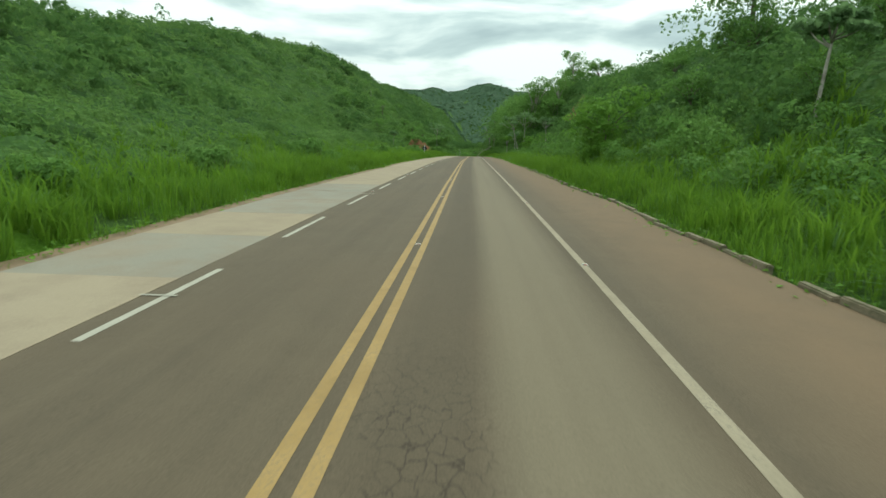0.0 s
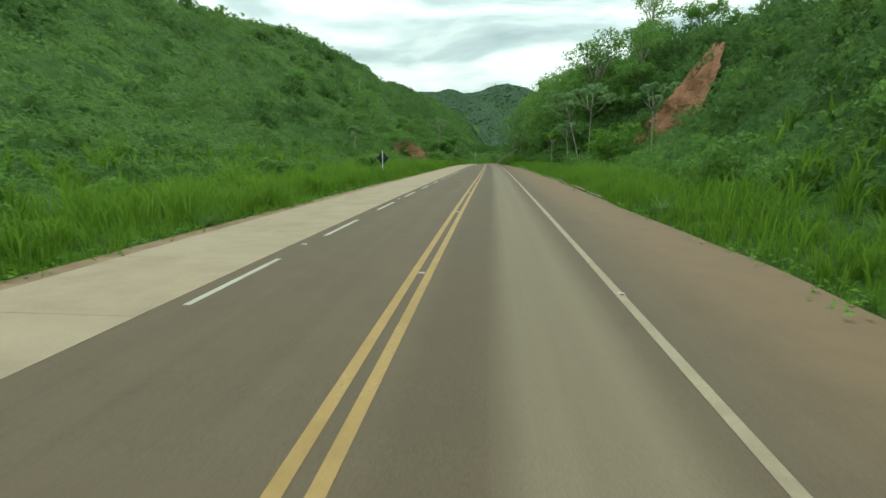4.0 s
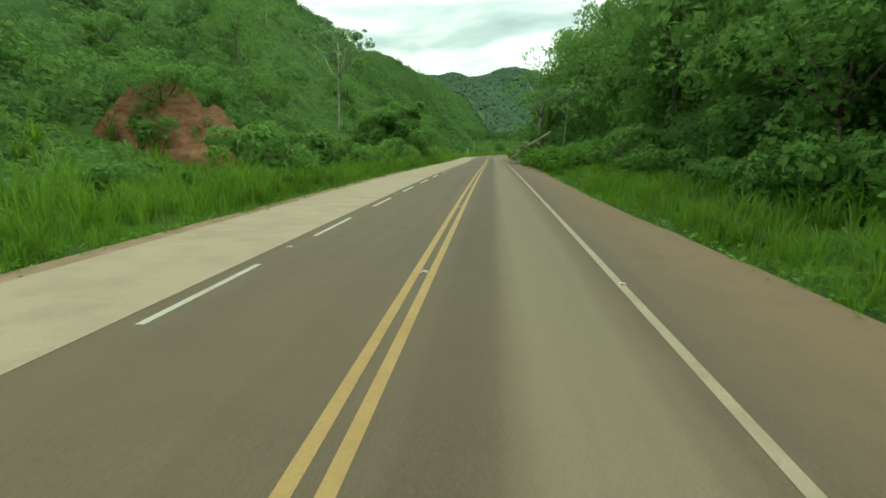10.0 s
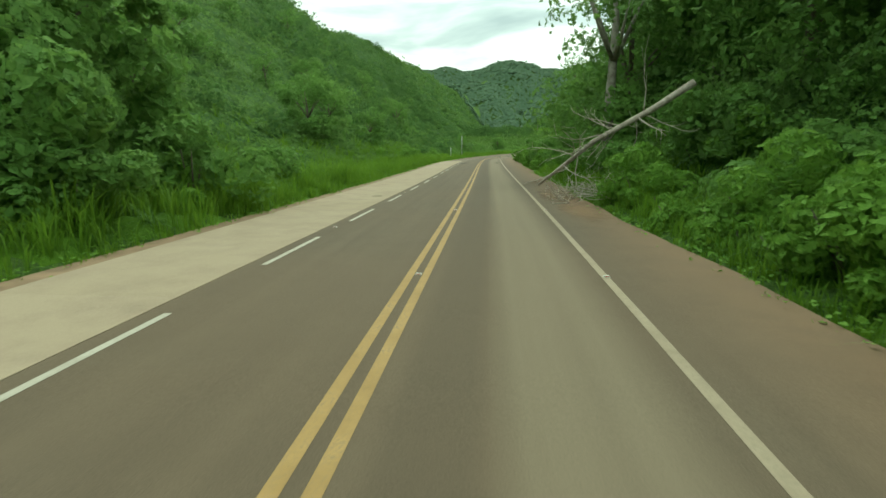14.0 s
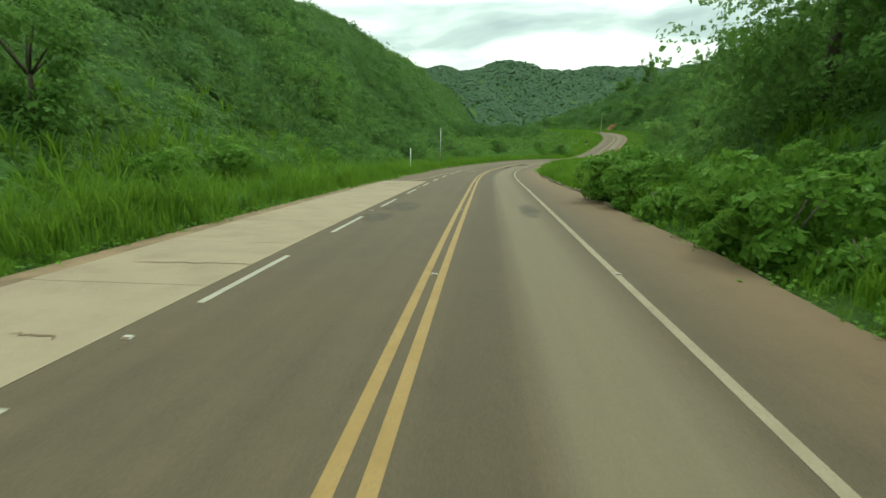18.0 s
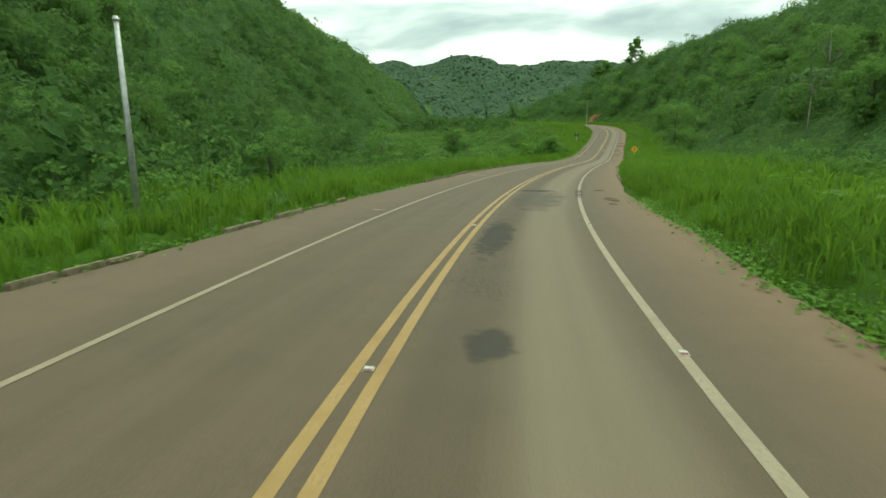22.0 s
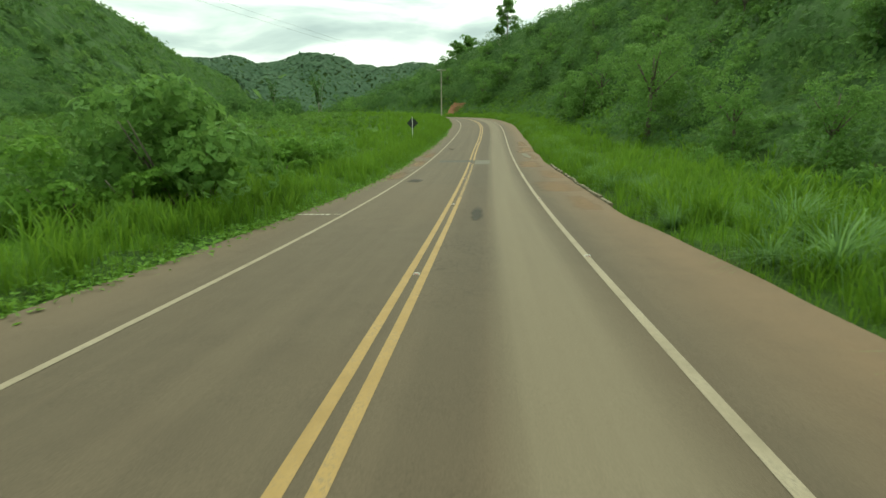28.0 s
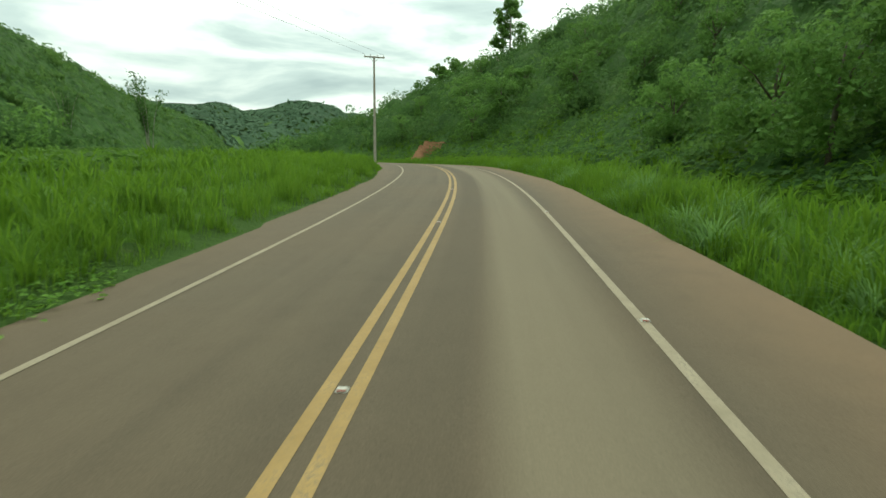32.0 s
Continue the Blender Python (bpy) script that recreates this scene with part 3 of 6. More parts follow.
def crown_points(rng, n, lobes, rx, rz, flat=0.0):
    """Leaf places on the outside of a cluster of uneven lobes, round the origin."""
    lc = rng.normal(size=(lobes, 3)) * (rx * 0.42, rx * 0.42, rz * 0.40)
    lr = rng.uniform(0.32, 0.62, lobes) * rx
    k = rng.integers(0, lobes, n)
    d = rng.normal(size=(n, 3))
    d[:, 2] = d[:, 2] + 0.45
    d /= np.linalg.norm(d, axis=1, keepdims=True)
    rad = lr[k] * rng.uniform(0.72, 1.08, n)
    p = lc[k] + d * rad[:, None] * (1, 1, rz / rx)
    nrm = d * (1, 1, 1.0 + flat) + rng.normal(size=(n, 3)) * 0.45
    return p, nrm


def domes(x, y, cell, seed):
    """Heights, 0 to 1, of rounded bushes standing in a loose grid."""
    best = np.zeros_like(x)
    ci, cj = np.floor(x / cell), np.floor(y / cell)
    for di in (-1, 0, 1):
        for dj in (-1, 0, 1):
            a, b = ci + di, cj + dj
            q = np.sin(a * 127.1 + b * 311.7 + seed) * 43758.5453
            q2 = np.sin(a * 269.5 + b * 183.3 + seed) * 43758.5453
            u, w = q - np.floor(q), q2 - np.floor(q2)
            r = cell * (0.45 + 0.45 * ((u * 7.3 + w * 3.1) % 1.0))
            d2 = (x - (a + u) * cell) ** 2 + (y - (b + w) * cell) ** 2
            best = np.maximum(best, np.sqrt(np.clip(1 - d2 / r ** 2, 0, 1)) * r / cell)
    return best


# ---- ground: one sheet to the horizon ----
def build_ground():
    ys = np.concatenate([np.arange(-90, -30, 12), np.arange(-30, 720, 3.0), np.arange(720, 1000, 14), np.arange(1000, 4400, 60)])
    near = np.concatenate([np.arange(0, 9, 0.75), np.arange(9, 30, 1.75), np.arange(30, 90, 5), np.arange(90, 260, 12), np.arange(260, 700, 40), np.arange(700, 2900, 150)])
    us = np.concatenate([-near[:0:-1], near])
    cx = np.interp(ys, R_Y, R_X)
    x = cx[:, None] + us
    y = np.repeat(ys[:, None], len(us), 1)
    v = np.stack([x, y, ground_at(x, y)], -1).reshape(-1, 3)
    c = len(us)
    i = np.arange(len(ys) - 1)[:, None] * c + np.arange(c - 1)
    f = np.stack([i, i + 1, i + c + 1, i + c], -1).reshape(-1, 4)
    ob = new("ground", mesh_np("ground", v, f, MAT_SOIL))
    tagged(ob, "weedy red soil rising into wooded hills", "ground", kind="structure")


build_ground()

# ---- road ----
O_LEFT, O_DASH = -3.69, -3.42
DASH_S0, DASH_STEP, DASH_LEN, DASH_END = -3.98, 6.9105, 3.60, CONCRETE_END + 22.0
S_ROAD0, S_ROAD1 = -40.0, S_END - 4.0
v, f, uv = strip(S_ROAD0, S_ROAD1, lambda s: -np.where(s < CONCRETE_END, 3.80, edge_left(s)), lambda s: edge_right(s) - 0.05, 0.0, 1.5, 14)
road = tagged(new("road", mesh_np("road", v, f, MAT_ASPHALT, uv)), "dusty brown asphalt two-lane road, pale windscreen reflection painted on the right lane", "road", kind="structure")


def centre(s):
    """The painted centre wanders a little from the middle of the road."""
    return np.interp(s, (400, 411, 417, 423, 427, 510, 524, 535, 541), (0, 0.02, 0.11, 0.04, 0, 0, -0.08, -0.07, 0))


def ribbon(name, s0, s1, o, width, mat, label="", h=0.005, step=2.0):
    mid = centre if abs(o) < 1 else lambda s: 0.0
    v, f, uv = strip(s0, s1, lambda s: mid(s) + o - width / 2 + 0 * s, lambda s: mid(s) + o + width / 2 + 0 * s, h, step)
    ob = new(name, mesh_np(name, v, f, mat))
    ob.parent = road
    if label:
        ob["label"] = label
    return ob


ribbon("centre_line", S_ROAD0, 516.4, -0.155, 0.15, MAT_YELLOW, "worn yellow centre line")
ribbon("centre_line", 518.25, S_ROAD1, -0.155, 0.15, MAT_YELLOW, "worn yellow centre line")
ribbon("centre_line", S_ROAD0, 496.0, 0.155, 0.15, MAT_YELLOW, "worn yellow centre line")
ribbon("centre_line", 496.0, 514.7, 0.155, 0.15, MAT_CRAZED, "crazed yellow centre line")
ribbon("centre_line", 518.25, S_ROAD1, 0.155, 0.15, MAT_YELLOW, "worn yellow centre line")
ribbon("edge_line", S_ROAD0, S_ROAD1, 3.55, 0.15, MAT_LINE, "worn white edge line")


def left_line(s):
    """The left edge line swings in from the end of the concrete lane."""
    return np.interp(s, (340.5, 343.0, 347.0, 356.0, 362.0), (-5.5, -5.1, -4.4, -4.1, O_LEFT))


v, f, uv = strip(CONCRETE_END + 0.2, S_ROAD1, lambda s: left_line(s) - 0.065, lambda s: left_line(s) + 0.065, 0.007, 1.0)
left_edge = new("edge_line", mesh_np("edge_line", v, f, MAT_LINE))
left_edge.parent = road
left_edge["label"] = "worn white edge line"
s = DASH_S0
while s < DASH_END:
    ribbon("dash", s, s + DASH_LEN, O_DASH, 0.13, MAT_DASH)
    s += DASH_STEP


# ---- grass ----
def grass_field(name, rows, seed, label):
    """Tall blades along a verge. rows: (start, end, edge function, side, inner, outer, blades a metre, tallest)."""
    rng = np.random.default_rng(seed)
    vs, n0 = [], 0
    for s0, s1, edge, side, inner, outer, per_m, tall in rows:
        n = int((s1 - s0) * per_m)
        tufts = max(1, n // 13)
        ts = rng.uniform(s0, s1, tufts)
        to = inner + (outer - inner) * rng.beta(0.9, 1.5, tufts)
        k = rng.integers(0, tufts, n)
        az = rng.uniform(0, 2 * np.pi, n)
        out = np.abs(rng.normal(size=n)) * 0.15
        s = ts[k] + out * np.sin(az)
        o = np.maximum(to[k] + side * out * np.cos(az), inner - 0.25)
        p = road_at(s, side * (edge(s) + o))
        p[:, 2] = ground_at(p[:, 0], p[:, 1]) - 0.03
        clump = 0.5 + 0.5 * wave(p[:, 0], p[:, 1], 0.8, 7)
        h = tall * (0.34 + 0.66 * smooth(o / 1.0)) * (0.62 + 0.5 * clump) * rng.uniform(0.55, 1.15, n)
        az = az + rng.normal(size=n) * 0.5
        d = np.stack([np.cos(az), np.sin(az), 0 * az], -1)
        w = np.stack([-np.sin(az), np.cos(az), 0 * az], -1) * (0.007 + 0.0064 * h + 0.0026 * o)[:, None]
        lean = rng.uniform(0.10, 0.80, n) * h
        mid = p + d * (lean * 0.3)[:, None] + np.stack([0 * h, 0 * h, h * 0.62], -1)
        tip = p + d * lean[:, None] + np.stack([0 * h, 0 * h, h * rng.uniform(0.78, 1.05, n)], -1)
        vs.append(np.stack([p - w * 0.6, p + w * 0.6, mid + w, mid - w, tip], 1).reshape(-1, 3))
    v = np.concatenate(vs)
    i = np.arange(len(v) // 5)[:, None] * 5
    f = np.concatenate([i + (0, 1, 2), i + (0, 2, 3), i + (3, 2, 4)], 0)
    ob = new(name, mesh_np(name, v, f, MAT_GRASS))
    return tagged(ob, label, "grass", kind="stuff")


def sward(side, edge, reach, tall, label):
    """The thick of the verge grass, out of which the single blades stand, coloured dark for the shade among them."""
    rg = np.random.default_rng(13 + side)
    sv, ov = np.arange(-8, S_END - 20, 0.5), np.concatenate([np.arange(0.15, 3, 0.3), np.arange(3, reach, 0.6)])
    s, o = np.meshgrid(sv, ov, indexing="ij")
    s = s + rg.uniform(-0.2, 0.2, s.shape)
    q = road_at(s, side * (edge(s) + o + rg.uniform(-0.12, 0.12, s.shape)))
    x, y = q[..., 0], q[..., 1]
    h = tall * smooth(o / 1.3) * (0.18 + 0.25 * wave(x, y, 0.8, 7) + 0.30 * domes(x, y, 1.1, 4)) - 0.12 + rg.normal(size=s.shape) * 0.05
    v = np.stack([x, y, ground_at(x, y) + h], -1).reshape(-1, 3)
    c = len(ov)
    i = np.arange(len(sv) - 1)[:, None] * c + np.arange(c - 1)
    f = np.stack([i, i + 1, i + c + 1, i + c], -1).reshape(-1, 4)
    tagged(new("grass_sward", mesh_np("grass_sward", v, f if side < 0 else f[:, ::-1], MAT_SWARD)), label, "grass", kind="stuff")


sward(-1, edge_left, 16.0, 0.6, "thick matted green grass of the verge")
sward(1, edge_right, 14.0, 0.55, "thick matted green grass of the verge")
SG = S_END - 20
grass_field("grass", [(-8, 345, edge_left, -1, 0.0, 2.6, 160, 1.40), (-8, 345, edge_left, -1, 1.5, 9.0, 110, 1.75), (-8, 345, edge_left, -1, 7.0, 18.0, 45, 1.7),
                      (345, SG, edge_left, -1, 0.0, 2.6, 150, 1.05), (345, SG, edge_left, -1, 1.5, 9.0, 110, 1.3), (345, SG, edge_left, -1, 7.0, 22.0, 60, 1.45)],
            11, "tall bright green verge grass beside the concrete lane")
grass_field("grass", [(-8, 130, edge_right, 1, 0.0, 2.6, 160, 1.25), (130, SG, edge_right, 1, 0.0, 2.4, 150, 1.1), (-8, 130, edge_right, 1, 1.5, 8.0, 120, 1.6), (130, SG, edge_right, 1, 1.5, 8.0, 110, 1.35),
                      (-8, SG, edge_right, 1, 6.0, 18.0, 40, 1.5)], 12, "tall bright green verge grass beside the shoulder")


# ---- woods on the hills ----
def woods(name, rows, seed, mat, label):
    """Many crowns as one body of leaves. rows: (places (n, 3), crown radius, leaves a crown, leaf size)."""
    rng = np.random.default_rng(seed)
    vs, fs, n0 = [], [], 0
    for places, radius, leaves, size in rows:
        kinds = 6
        pick = rng.integers(0, kinds, len(places))
        for k in range(kinds):
            at = places[pick == k]
            if not len(at):
                continue
            p, nrm = crown_points(rng, leaves, 7, 1.0, 0.8)
            v, f = leaf_cards(p, nrm, size / radius, rng, 1.4)
            a = rng.uniform(0, 2 * np.pi, len(at))
            sc = radius * rng.uniform(0.6, 1.35, len(at))
            c, sn = np.cos(a)[:, None], np.sin(a)[:, None]
            x = (v[None, :, 0] * c - v[None, :, 1] * sn) * sc[:, None] + at[:, None, 0]
            y = (v[None, :, 0] * sn + v[None, :, 1] * c) * sc[:, None] + at[:, None, 1]
            z = v[None, :, 2] * (sc * rng.uniform(0.8, 1.3, len(at)))[:, None] + at[:, None, 2] + sc[:, None] * 0.55
            vs.append(np.stack([x, y, z], -1).reshape(-1, 3))
            fs.append((f[None] + (np.arange(len(at)) * len(v))[:, None, None]).reshape(-1, 3) + n0)
            n0 += len(at) * len(v)
    ob = new(name, mesh_np(name, np.concatenate(vs), np.concatenate(fs), mat))
    return tagged(ob, label, "woods", kind="stuff")


def scatter(rng, n, side, y0, y1, a0, a1, lift=0.0, power=1.0):
    y = rng.uniform(y0, y1, n)
    rows = np.array(HILL_L if side < 0 else HILL_R, float)
    toe = np.interp(y, rows[:, 0], rows[:, 1])
    a = toe + side * (a0 + (a1 - a0) * rng.uniform(0, 1, n) ** power) if side < 0 else toe + a0 + (a1 - a0) * rng.uniform(0, 1, n) ** power
    x = a if side < 0 else np.interp(y, R_Y, R_X) + a / np.cos(np.interp(y, R_Y, R_TH))
    open_ground = np.ones(n, bool)
    for (x0, y0), (x1, y1) in BANKS:
        t = np.clip(((x - x0) * (x1 - x0) + (y - y0) * (y1 - y0)) / ((x1 - x0) ** 2 + (y1 - y0) ** 2), 0, 1)
        open_ground &= np.hypot(x - x0 - t * (x1 - x0), y - y0 - t * (y1 - y0)) > 2.2
    return np.stack([x, y, ground_at(x, y) + lift], -1)[open_ground]


# feet of the raw earth faces, where nothing grows
BANKS = [((-26.5, 198.5), (-15.8, 201.0)), ((21.6, 134.0), (20.3, 157.0))]
rng = np.random.default_rng(5)
woods("hillside_woods", [(scatter(rng, 420, -1, -20, 600, 0, 22), 1.4, 90, 0.26), (scatter(rng, 300, -1, -20, 640, 18, 52), 1.9, 70, 0.44), (scatter(rng, 200, -1, -20, 700, 46, 92), 2.4, 60, 0.75),
                         (scatter(rng, 70, -1, 180, 560, 3, 24), 2.6, 240, 0.36), (scatter(rng, 500, -1, 600, 1280, 0, 110), 4.0, 40, 1.3)],
      21, MAT_WOOD_L, "dense green scrub and low trees covering a hillside")
woods("hillside_woods", [(scatter(rng, 420, 1, -20, 660, 1, 20), 1.5, 90, 0.24), (scatter(rng, 400, 1, -20, 760, 16, 70), 1.9, 60, 0.44), (scatter(rng, 350, 1, 340, 760, 10, 95), 2.2, 50, 0.6),
                         (scatter(rng, 150, 1, 165, 345, 3, 22), 3.0, 300, 0.30)],
      22, MAT_WOOD_L, "dense green forest covering a steep hillside")


def groves(rg, n, side, y0, y1, a0, a1):
    """Trees standing in groups rather than evenly."""
    p = scatter(rg, n * 4, side, y0, y1, a0, a1)
    w = wave(p[:, 0], p[:, 1], 0.10, 12) + rg.normal(size=len(p)) * 0.25
    return p[np.argsort(-w)[:n]]


woods("hillside_trees", [(groves(rng, 330, -1, 0, 700, 20, 94), 2.9, 150, 0.60), (groves(rng, 120, -1, 150, 560, 6, 40), 2.3, 130, 0.38), (scatter(rng, 130, -1, 0, 760, 10, 90), 2.2, 130, 0.5), (scatter(rng, 170, -1, 60, 720, 74, 86), 1.7, 70, 0.5), (scatter(rng, 230, -1, 350, 575, 0, 50), 2.9, 170, 0.46)],
      25, MAT_WOOD_D, "dark green trees in groves on a hillside")
woods("hillside_trees", [(groves(rng, 420, 1, -20, 760, 16, 80), 3.0, 130, 0.48), (scatter(rng, 260, 1, 340, 760, 8, 80), 3.4, 150, 0.48), (scatter(rng, 150, 1, 8, 128, 4, 24), 2.4, 260, 0.27), (scatter(rng, 130, 1, 160, 215, 1, 22), 3.0, 300, 0.30), (scatter(rng, 170, 1, 400, 720, 8, 62), 3.6, 260, 0.38)],
      26, MAT_WOOD_D, "dark green trees in groves on a steep hillside")


def along(rg, s0, s1, o0, o1, step):
    """Places beside the road from s0 to s1, between two offsets."""
    s = np.arange(s0, s1, step) + rg.uniform(-0.5, 0.5, len(np.arange(s0, s1, step)))
    p = road_at(s, rg.uniform(o0, o1, len(s)))
    p[:, 2] = ground_at(p[:, 0], p[:, 1]) - 0.2
    return p


woods("meadow_trees", [(along(rng, 555, 690, -80, -38, 0.9), 2.8, 170, 0.46), (along(rng, 378, 474, -52, -22, 0.9), 2.6, 220, 0.36), (along(rng, 150, 178, 15, 30, 0.7), 2.2, 240, 0.32), (along(rng, 126, 158, 27, 38, 0.9), 2.6, 220, 0.36), (along(rng, 202, 206, -28, -16, 0.35), 1.5, 220, 0.26)], 29, MAT_WOOD_D, "dark green trees standing in clumps behind the verge")
woods("thicket", [(along(rng, 400, 540, 17, 26, 1.9), 1.3, 260, 0.17), (along(rng, 345, 400, 25, 31, 1.6), 1.4, 260, 0.17), (along(rng, 340, 470, -17, -11, 2.5), 1.3, 260, 0.17), (along(rng, 110, 168, 12.5, 18.5, 1.4), 1.5, 300, 0.17),
                  (along(rng, 168, 342, 15.5, 19, 1.5), 2.0, 420, 0.18), (along(rng, 474, 522, -26, -10.5, 0.9), 1.6, 300, 0.18), (along(rng, 522, 600, -60, -24, 2.4), 1.8, 200, 0.24),
                  (along(rng, 380, 480, -60, -20, 1.1), 2.0, 200, 0.25), (along(rng, 0, 110, 11.5, 16, 1.3), 1.4, 300, 0.17), (along(rng, 172, 302, 12.6, 15.5, 1.4), 2.0, 400, 0.20)],
      27, MAT_LEAF, "leafy thicket of mixed green bushes behind the verge")


woods("hillside_trees", [(scatter(rng, 130, 1, 400, 720, 8, 62), 2.9, 240, 0.36), (scatter(rng, 90, -1, 200, 620, 6, 60), 2.4, 200, 0.34)],
      28, MAT_LEAF, "lighter green trees among the dark woods on a hillside")


def scrub(name, side, bands, seed, mat, label):
    """An unbroken cover of bushes on a slope. bands: (y from, y to, from the toe, to, spacing, bush width, bush height)."""
    rg = np.random.default_rng(seed)
    vs, fs, n0, covers = [], [], 0, []
    for y0, y1, a0, a1, cell, wide, tall in bands:
        n = int(1.15 * (y1 - y0) * (a1 - a0) / cell ** 2)
        at = scatter(rg, n, side, y0, y1, a0, a1)
        off = np.abs(at[:, 0] - np.interp(at[:, 1], R_Y, R_X)) * np.cos(np.interp(at[:, 1], R_Y, R_TH))
        at = at[(off > (19 if a0 < 0 and side < 0 else 10.5)) & ((at[:, 0] < np.interp(at[:, 1], R_Y, R_X)) == (side < 0))]
        n = len(at)

        def top(x, y, tall=tall, wide=wide):
            return ground_at(x, y) + tall * (domes(x, y, wide, seed) * (0.75 + 0.5 * wave(x, y, 0.13, 3)) + 0.35 * domes(x, y, wide * 0.4, seed + 1))

        e = cell * 0.5
        z = top(at[:, 0], at[:, 1])
        nx, ny = (z - top(at[:, 0] + e, at[:, 1])) / e, (z - top(at[:, 0], at[:, 1] + e)) / e
        nrm = np.stack([np.clip(nx, -2, 2), np.clip(ny, -2, 2), np.ones(n)], -1) + rg.normal(size=(n, 3)) * 0.20
        at[:, 2] = z + rg.normal(size=n) * 0.1 * tall
        v, f = leaf_cards(at, nrm, cell * 0.86, rg, 1.35)
        vs.append(v)
        fs.append(f + n0)
        n0 += len(v)
        if a0 >= 0:
            covers.append((y0, y1, a0, a1, max(0.8, cell * 1.9), top, tall))
    ob = new(name, mesh_np(name, np.concatenate(vs), np.concatenate(fs), mat))
    undergrowth(side, covers, seed)
    return tagged(ob, label, "scrub", kind="stuff")


def undergrowth(side, covers, seed):
    """The closed body of bushes behind the outer sprays of a slope, coloured dark for the shade inside."""
    rg = np.random.default_rng(seed + 100)
    rows = np.array(HILL_L if side < 0 else HILL_R, float)
    vs, fs, n0 = [], [], 0
    for y0, y1, a0, a1, step, top, tall in covers:
        ys, az = np.arange(y0, y1, step), np.arange(a0, a1 + step, step)
        y, a = np.meshgrid(ys, az, indexing="ij")
        y, a = y + rg.uniform(-0.3, 0.3, y.shape) * step, a + rg.uniform(-0.3, 0.3, y.shape) * step
        toe = np.interp(y, rows[:, 0], rows[:, 1])
        x = toe - a if side < 0 else np.interp(y, R_Y, R_X) + (toe + a) / np.cos(np.interp(y, R_Y, R_TH))
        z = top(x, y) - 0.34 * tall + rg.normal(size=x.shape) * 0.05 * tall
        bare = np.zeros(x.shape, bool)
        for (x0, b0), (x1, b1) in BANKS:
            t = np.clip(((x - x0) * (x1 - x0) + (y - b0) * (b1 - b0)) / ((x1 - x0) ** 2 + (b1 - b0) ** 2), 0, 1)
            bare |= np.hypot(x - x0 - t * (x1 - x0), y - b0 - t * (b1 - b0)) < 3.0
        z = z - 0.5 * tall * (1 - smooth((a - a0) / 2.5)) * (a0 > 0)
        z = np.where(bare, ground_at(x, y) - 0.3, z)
        c = len(az)
        i = np.arange(len(ys) - 1)[:, None] * c + np.arange(c - 1)
        f = np.stack([i, i + 1, i + c + 1, i + c], -1).reshape(-1, 4)
        vs.append(np.stack([x, y, z], -1).reshape(-1, 3))
        fs.append((f if side > 0 else f[:, ::-1]) + n0)
        n0 += x.size
    if vs:
        tagged(new("undergrowth", mesh_np("undergrowth", np.concatenate(vs), np.concatenate(fs), MAT_UNDER)), "closed undergrowth of bushes on a hillside, inner shade put into its dark green", "scrub", kind="stuff")


scrub("hillside_scrub", -1, [(-20, 350, 0, 8, 0.30, 1.8, 1.1), (-20, 350, 7, 26, 0.42, 2.6, 1.5), (-20, 350, 25, 62, 0.62, 4.4, 2.8), (-20, 350, 60, 100, 0.95, 5.5, 3.6)],
      31, MAT_WOOD_L, "unbroken low green scrub on a hillside")
scrub("hillside_scrub", -1, [(345, 600, 0, 8, 0.34, 2.6, 1.8), (345, 640, 7, 26, 0.46, 4.2, 2.8), (345, 660, 25, 62, 0.66, 5.5, 4.0), (345, 700, 60, 100, 0.95, 6.0, 4.0), (620, 1280, 0, 110, 2.0, 8.0, 4.5), (372, 500, -40, 2, 0.5, 4.0, 2.4)],
      36, MAT_WOOD_D, "dark wooded cover of bushes and trees on a hillside")
scrub("slope_grass", 1, [(545, 660, 0.5, 13, 0.36, 1.3, 0.8), (345, 480, -14, 1, 0.40, 1.4, 0.7)], 34, MAT_GRASS, "bright grass on the lower hillside")
scrub("meadow", -1, [(490, 720, -78, 2, 0.5, 1.6, 0.8)], 33, MAT_FIELD, "flat field of tall bright green grass")
scrub("hillside_scrub", 1, [(-20, 345, 1, 9, 0.27, 2.0, 1.2), (-20, 345, 8, 24, 0.42, 2.8, 1.7), (345, 700, 1, 14, 0.42, 2.4, 1.3), (-20, 345, 22, 78, 0.70, 4.2, 2.8), (335, 760, 12, 78, 0.62, 6.5, 5.6)],
      32, MAT_WOOD_D, "unbroken low green scrub on a hillside")


def far_places(rng, n):
    y = rng.uniform(FAR_Y - 380, FAR_Y + 260, n)
    x = rng.uniform(-900, 1300, n)
    return np.stack([x, y, ground_at(x, y)], -1)


def far_cover():
    rg = np.random.default_rng(35)
    n = 76000
    y, x = rg.uniform(FAR_Y - 430, FAR_Y + 200, n), rg.uniform(-650, 950, n)

    def top(x, y):
        return ground_at(x, y) + 3 * domes(x, y, 14.0, 2)

    z = top(x, y)
    nrm = np.stack([np.clip((z - top(x + 2, y)) / 2, -2, 2), np.clip((z - top(x, y + 2)) / 2, -2, 2), np.ones(n)], -1) + rg.normal(size=(n, 3)) * 0.12
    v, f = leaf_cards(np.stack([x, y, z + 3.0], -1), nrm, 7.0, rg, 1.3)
    tagged(new("distant_scrub", mesh_np("distant_scrub", v, f, MAT_WOOD_F)), "forest cover on the far hills, haze mixed into its leaf colour", "woods", kind="stuff")


far_cover()
